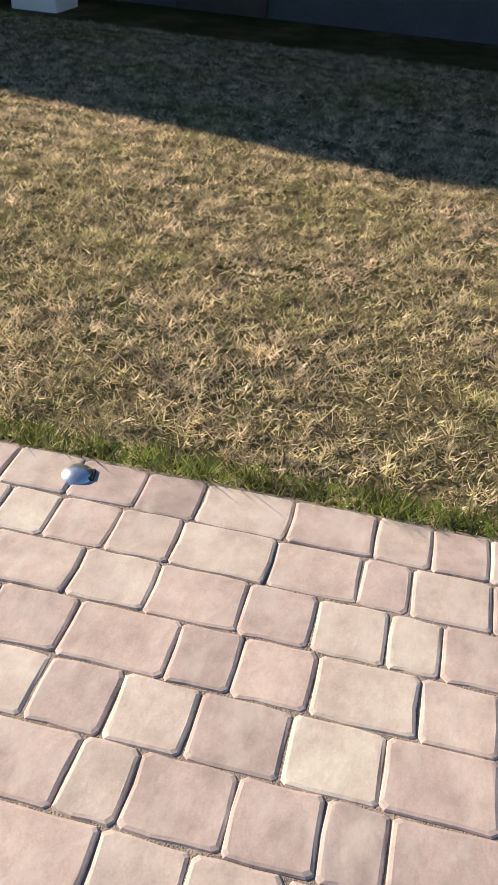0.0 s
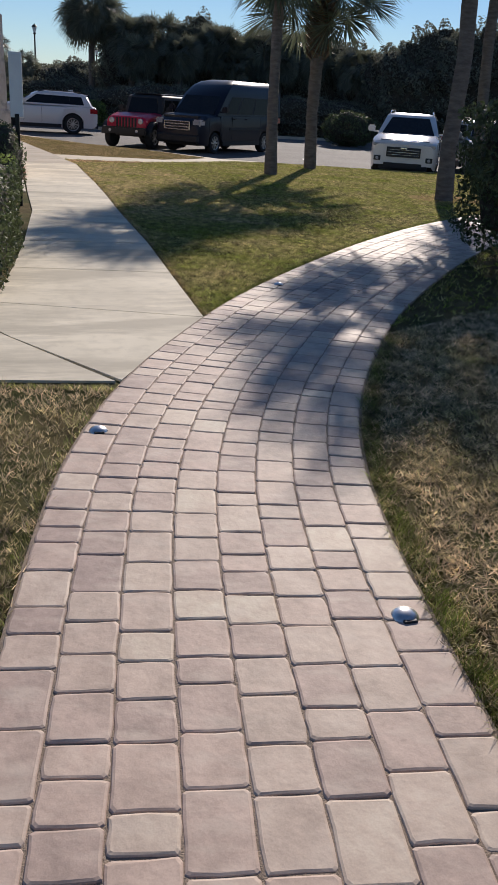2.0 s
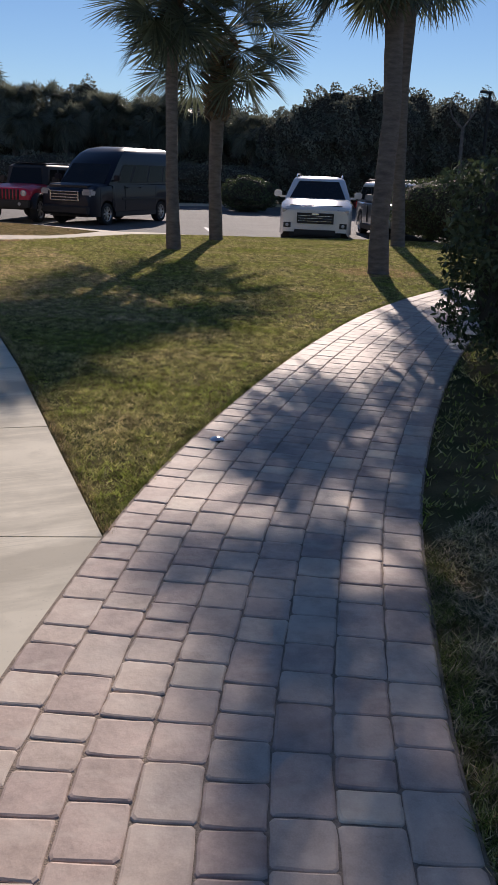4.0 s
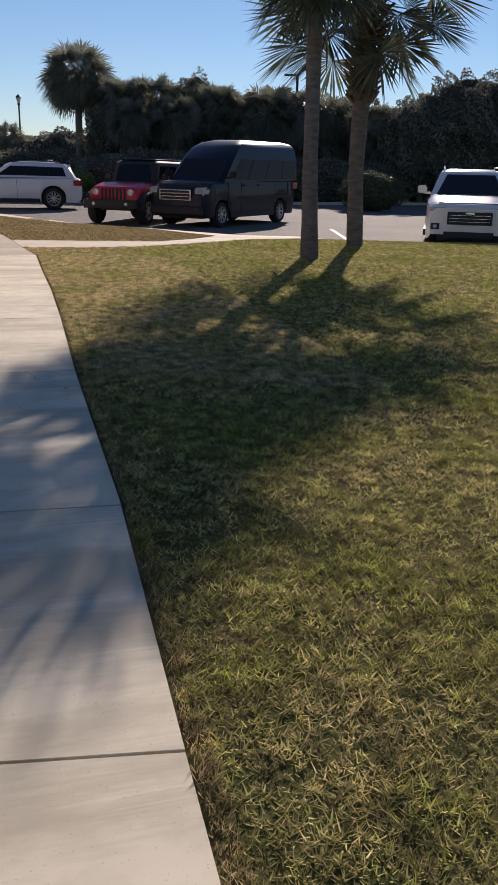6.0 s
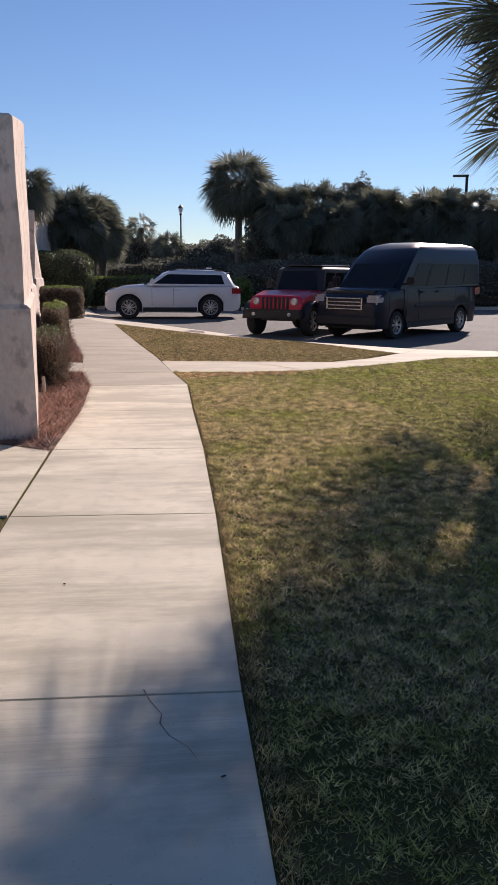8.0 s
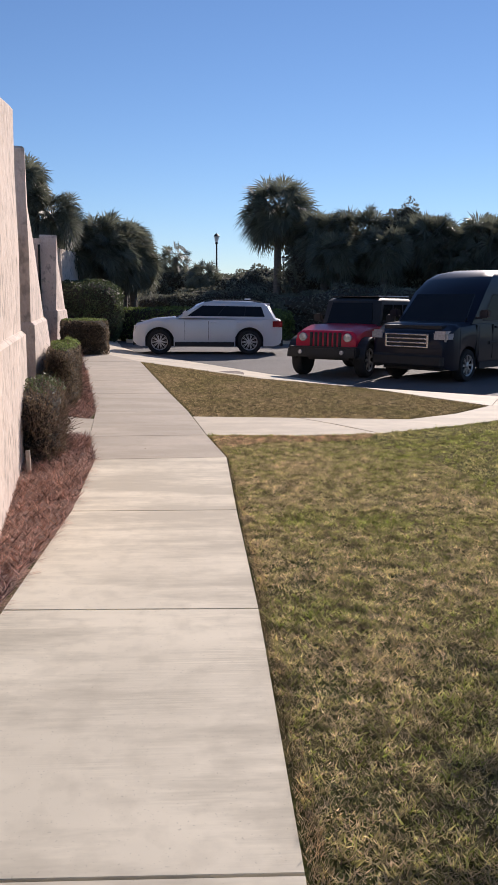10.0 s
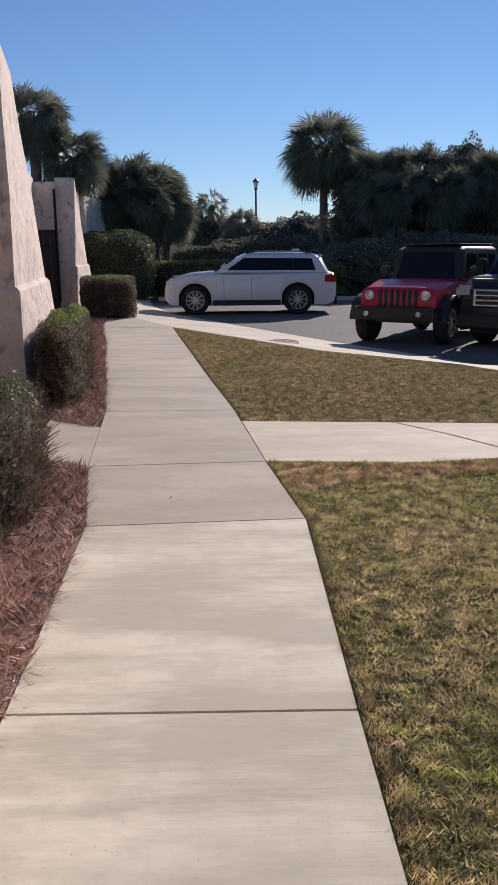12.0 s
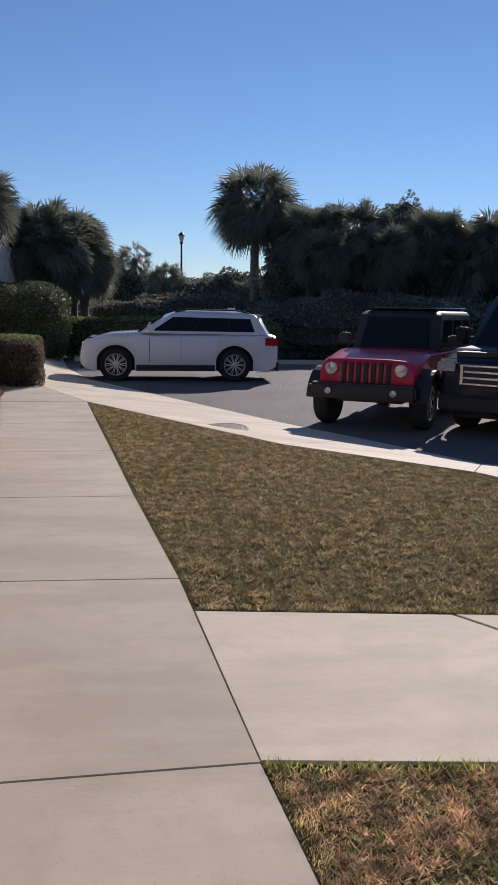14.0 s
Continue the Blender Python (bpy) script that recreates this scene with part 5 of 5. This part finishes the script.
for x, y, w in ((-13.60, -0.33, 0.003), (-13.53, -0.29, 0.003), (-13.44, -0.22, 0.002), (-13.38, -0.21, 0.003), (-13.31, -0.16, 0.002), (-13.25, -0.08, 0.002), (-13.19, -0.04, 0.001)):
    cur = (bm.verts.new((x, y - w, 0.0075)), bm.verts.new((x, y + w, 0.0075)))
    if prev:
        bm.faces.new((prev[0], cur[0], cur[1], prev[1]))
    prev = cur
tagged(part("crack", bm, "joint"), "fine dark hairline crack in the concrete slab", "crack", kind="structure")

# pine straw and lawns
bed = blades("pine_straw", BED, 4200, 0.10, 0.011, "straw", "loose reddish brown pine straw on the bed", 0.006, 1.22, 0.2)
bed["category"] = "pine straw"

CENTRE = [(5, 2.12), (2.5, 2.08), (0.8, 2.02), (-1.4, 1.90), (-2.6, 1.80), (-3.8, 1.69), (-4.72, 1.66), (-5.7, 1.75), (-6.75, 1.98), (-8.4, 2.48), (-10.75, 3.48), (-12.8, 4.52), (-14.4, 5.52), (-16.0, 6.8), (-17.4, 8.3), (-18.5, 10.2), (-19, 13)]
PATH_W = 1.42
curve = spline(CENTRE, 0.1)


def offset_curve(off):
    out = []
    for i, (x, y) in enumerate(curve):
        x0, y0 = curve[max(i - 1, 0)]
        x1, y1 = curve[min(i + 1, len(curve) - 1)]
        d = Vector((x1 - x0, y1 - y0)).normalized()
        out.append((x + d.y * off, y - d.x * off))
    return out


right_edge, left_edge = offset_curve(PATH_W / 2), offset_curve(-PATH_W / 2)


def cut(edge, x_from, x_to):
    return [p for p in edge if min(x_from, x_to) <= p[0] <= max(x_from, x_to)]


near_right = cut(right_edge, 4, -7.5)
blades("lawn", near_right + [(-9.2, 4.7), (-9.0, 9), (4, 9)], 13000, 0.045, 0.0065, "grass_dry", "patchy dry tan and green lawn beside the pavers", lean=1.2, patchy=0.5)
blades("lawn", cut(right_edge, -7.5, -19) + [(-25.9, 13), (-25.9, 20), (-9, 20), (-9.2, 4.7)], 700, 0.05, 0.014, "grass", "green lawn behind the large bush")
blades("lawn", cut(left_edge, -1.0, -5.85) + [(-5.75, 0.33), (-5.72, -0.5), (-6.5, -6), (-1, -6)], 4500, 0.045, 0.006, "grass_dry", "patchy lawn beside the concrete walk")
tip = cut(left_edge, -7.66, -13.0)
side_lawn = [(x + 0.01, y + 0.03) for x, y in side_right]
mid_edge = side_lawn[:4]
blades("lawn", tip + mid_edge[::-1], 16000, 0.036, 0.0055, "grass", "green and straw lawn between the two walks", lean=1.15, patchy=0.5)
tip2 = cut(left_edge, -12.9, -19)
main_lawn = tip2 + [(-25.9, 13), (-26.0, 10), (-26.45, 7.5), (-26.3, 5.3), (-26.4, 2.9), (-26.1, 1.66), (-24.58, 0.31), (-23.7, -0.64), (-23.33, -1.45), (-23.15, -2.58)] + side_lawn[3:8][::-1]
blades("lawn", main_lawn, 6000, 0.034, 0.008, "grass", "wide green and straw lawn under the palms", lean=1.1, patchy=0.5)
near_strip = side_lawn[3:9] + [(x + 0.4, y + 2.3) for x, y in side_right[3:9]][::-1]
blades("lawn", near_strip, 17000, 0.027, 0.0046, "grass_strip", "green and straw lawn along the sidewalk", lean=1.15, patchy=0.5)
far_lawn = [(-24.66, -3.14), (-24.86, -1.75), (-25.04, -0.38), (-25.78, 0.26), (-26.75, 0.78), (-28.95, -1.2), (-30.25, -3.3), (-31.75, -4.8), (-33.9, -6.95), (-31.6, -5.98), (-29.4, -5.08), (-27.24, -4.2), (-25.14, -3.32)]
blades("lawn", far_lawn, 8000, 0.034, 0.008, "grass_gold", "golden dry lawn patch between the concrete walks", lean=1.1, patchy=0.35)
blades("lawn", [(-7.9, -1.8), (-15.5, -1.82), (-15.1, -4.2), (-8, -5)], 900, 0.045, 0.012, "grass", "lawn behind the clipped hedge")


def fringe(name, edge, side, per_m, height, label, mat="fringe", spread=0.06, reach=0.3, rise=1.0, wide=0.003):
    """Longer blades that hang over a paved edge."""
    P = np.array(edge)
    seg = np.linalg.norm(np.diff(P, axis=0), axis=1)
    cum = np.r_[0, np.cumsum(seg)]
    n = int(cum[-1] * per_m)
    s = rng.uniform(0, cum[-1], n)
    i = np.clip(np.searchsorted(cum, s) - 1, 0, len(seg) - 1)
    f = ((s - cum[i]) / seg[i])[:, None]
    B = P[i] * (1 - f) + P[i + 1] * f
    d = (P[i + 1] - P[i]) / seg[i][:, None]
    nrm = np.stack([d[:, 1], -d[:, 0]], 1) * side
    tuft = 0.5 + 0.5 * np.sin(s * 9 + 2 * np.sin(s * 3.1)) * np.sin(s * 23)
    B = B + nrm * rng.uniform(0.005, spread, n)[:, None]
    h = rng.uniform(0.3, 1.0, n) * height * (0.5 + tuft)
    a = rng.uniform(-1.2, 1.2, n)
    go = -nrm * np.cos(a)[:, None] * rng.uniform(-0.6, reach, n)[:, None] + d * np.sin(a)[:, None] * 0.6
    w = wide * rng.uniform(0.6, 1.4, n)
    v = np.empty((n, 3, 3))
    z = np.zeros(n)
    v[:, 0] = np.c_[B - d * w[:, None], z - 0.005]
    v[:, 1] = np.c_[B + d * w[:, None], z - 0.005]
    v[:, 2] = np.c_[B + go * h[:, None], h * rise * rng.uniform(0.35, 0.9, n)]
    ob = new(name, raw_mesh(name, v.reshape(-1, 3), n, mat, 3))
    return tagged(ob, label, "grass", kind="stuff")


fringe("edge_grass", near_right, 1, 1400, 0.09, "longer green grass hanging over the paver edge", reach=0.9, spread=0.11)
fringe("edge_grass", cut(left_edge, -7.66, -17), -1, 800, 0.055, "trimmed grass along the paver edge")
fringe("edge_grass", side_right[:9], 1, 1100, 0.046, "ragged grass along the concrete edge", "grass_strip", spread=0.07, reach=0.6)
fringe("edge_grass", [(-24.75, -3.21)] + side_right[9:], 1, 400, 0.045, "trimmed grass along the concrete edge", "grass_gold", spread=0.05, reach=0.5)
fringe("edge_grass", [(-5.75, 0.33)] + cut(left_edge, -1.0, -5.85)[::-1], 1, 300, 0.05, "trimmed grass along the paver edge")
fringe("edge_grass", far_lawn[:5], -1, 350, 0.045, "trimmed grass along the crossing walk", "grass_gold")
fringe("edge_grass", [(-26.1, 1.62), (-24.62, 0.27), (-23.74, -0.67), (-23.37, -1.46), (-23.17, -2.6)], -1, 400, 0.045, "trimmed grass along the crossing walk", "grass")
for stretch in ([(-17.5, -2.27)] + side_left[6:9], side_left[9:14]):
    spill = fringe("pine_straw", stretch, -1, 620, 0.14, "loose pine straw spilling over the concrete edge", "straw", spread=0.12, reach=1.3, rise=0.22, wide=0.004)
    litter = fringe("pine_straw", [(x + 0.03, y + 0.07) for x, y in stretch], -1, 170, 0.15, "single pine needles scattered on the concrete edge", "straw", spread=0.09, reach=0.8, rise=0.16, wide=0.003)
    litter["category"] = "pine straw"
    spill["category"] = "pine straw"
blades("dry_patch", [(-18.6 + 0.75 * math.cos(a), 5.9 + 0.75 * math.sin(a)) for a in np.linspace(0, 6, 14)], 6000, 0.035, 0.009, "grass_rust", "brown dead grass round the foot of a palm", lean=1.2)
blades("dry_patch", [(-22.45, -2.24), (-23.12, -2.52), (-23.33, -1.5), (-23.65, -0.72), (-23.25, -0.8), (-22.95, -1.4), (-22.75, -1.9)], 13000, 0.042, 0.008, "grass_rust", "rust brown dead grass in the corner of the walks", lean=1.2)

# ---------------------------------------------------------------- pavers
pavers = tagged(new("paver_path"), "curved path of tumbled pink and cream pavers", "pavement", kind="structure")
bm = bmesh.new()
prev = None
for a, b in zip(offset_curve(PATH_W / 2 + 0.01), offset_curve(-PATH_W / 2 - 0.01)):
    cur = (bm.verts.new((*a, 0.0082)), bm.verts.new((*b, 0.0082)))
    if prev:
        bm.faces.new((prev[0], prev[1], cur[1], cur[0]))
    prev = cur
part("joint_sand", bm, "joint", pavers)
COURSE = PATH_W / 8


def paver_shape(l, w, k):
    """Verts and faces of one tumbled paver, centred, top at 0.014."""
    r = random.Random(k)
    c = 0.010

    wob = [r.uniform(-1, 1) * 0.0032 for _ in range(40)]

    def ring(dx, z):
        a, b = l / 2 - dx, w / 2 - dx
        pts = [(a, b - c), (a - c, b), (a * 0.3, b), (-a * 0.35, b), (-a + c, b), (-a, b - c), (-a, b * 0.1), (-a, -b + c), (-a + c, -b), (-a * 0.3, -b), (a * 0.35, -b), (a - c, -b), (a, -b + c), (a, -b * 0.1)]
        return [(x + wob[2 * i], y + wob[2 * i + 1], z + r.uniform(-1, 1) * 0.0004) for i, (x, y) in enumerate(pts)]
    V = ring(0.0, -0.02) + ring(0.0005, 0.0076) + ring(0.0032, 0.0115) + ring(0.0098, 0.0138)
    n = len(V) // 4
    F = [tuple(range(3 * n, 4 * n))]
    for q in range(3):
        for i in range(n):
            F.append((q * n + i, q * n + (i + 1) % n, q * n + n + (i + 1) % n, q * n + n + i))
    return V, F


LENGTHS = (0.13, 0.155, 0.178, 0.178, 0.205, 0.235, 0.26)
meshes = {}
rnd = random.Random(3)
near_list, rest = [], []
for c in range(8):
    oc = offset_curve(PATH_W / 2 - (c + 0.5) * COURSE)
    P = np.array(oc)
    cum = np.r_[0, np.cumsum(np.linalg.norm(np.diff(P, axis=0), axis=1))]
    s = rnd.uniform(0, 0.15)
    while s < cum[-1] - 0.3:
        li = rnd.randrange(len(LENGTHS))
        l = LENGTHS[li]
        m = s + l / 2
        x, y = np.interp(m, cum, P[:, 0]), np.interp(m, cum, P[:, 1])
        x2, y2 = np.interp(m + 0.05, cum, P[:, 0]), np.interp(m + 0.05, cum, P[:, 1])
        x1, y1 = np.interp(m - 0.05, cum, P[:, 0]), np.interp(m - 0.05, cum, P[:, 1])
        item = (x, y, math.atan2(y2 - y1, x2 - x1), li, rnd.randrange(4))
        (near_list if -5.1 < x < 0.95 else rest).append(item)
        s += l
if len(near_list) > 300:
    near_list.sort(key=lambda q: abs(q[0] + 2.1))
    near_list, rest = near_list[:300], rest + near_list[300:]
for x, y, a, li, k in near_list:
    key = (li, k)
    if key not in meshes:
        V, F = paver_shape(LENGTHS[li] - 0.0024, COURSE - 0.0024, li * 10 + k)
        me = bpy.data.meshes.new("paver")
        me.from_pydata(V, [], F)
        me.materials.append(M["paver"])
        me.update()
        meshes[key] = me
    ob = new("paver", meshes[key])
    ob.parent = pavers
    ob.matrix_world = pose(x, y, rnd.uniform(-0.002, 0.002), rnd.uniform(-0.5, 0.5), rnd.uniform(-0.5, 0.5), math.degrees(a))
V, F = [], []
for x, y, a, li, k in rest:
    v, f = paver_shape(LENGTHS[li] - 0.0024, COURSE - 0.0024, li * 10 + k)
    m = pose(x, y, rnd.uniform(-0.002, 0.002), rnd.uniform(-0.5, 0.5), rnd.uniform(-0.5, 0.5), math.degrees(a))
    n0 = len(V)
    V += [tuple(m @ Vector(p)) for p in v]
    F += [tuple(i + n0 for i in g) for g in f]
me = bpy.data.meshes.new("far_pavers")
me.from_pydata(V, [], F)
me.materials.append(M["paver_far"])
me.update()
ob = new("far_pavers", me)
ob.parent = pavers
tagged(ob, "more of the tumbled pavers along the curve", kind="stuff")
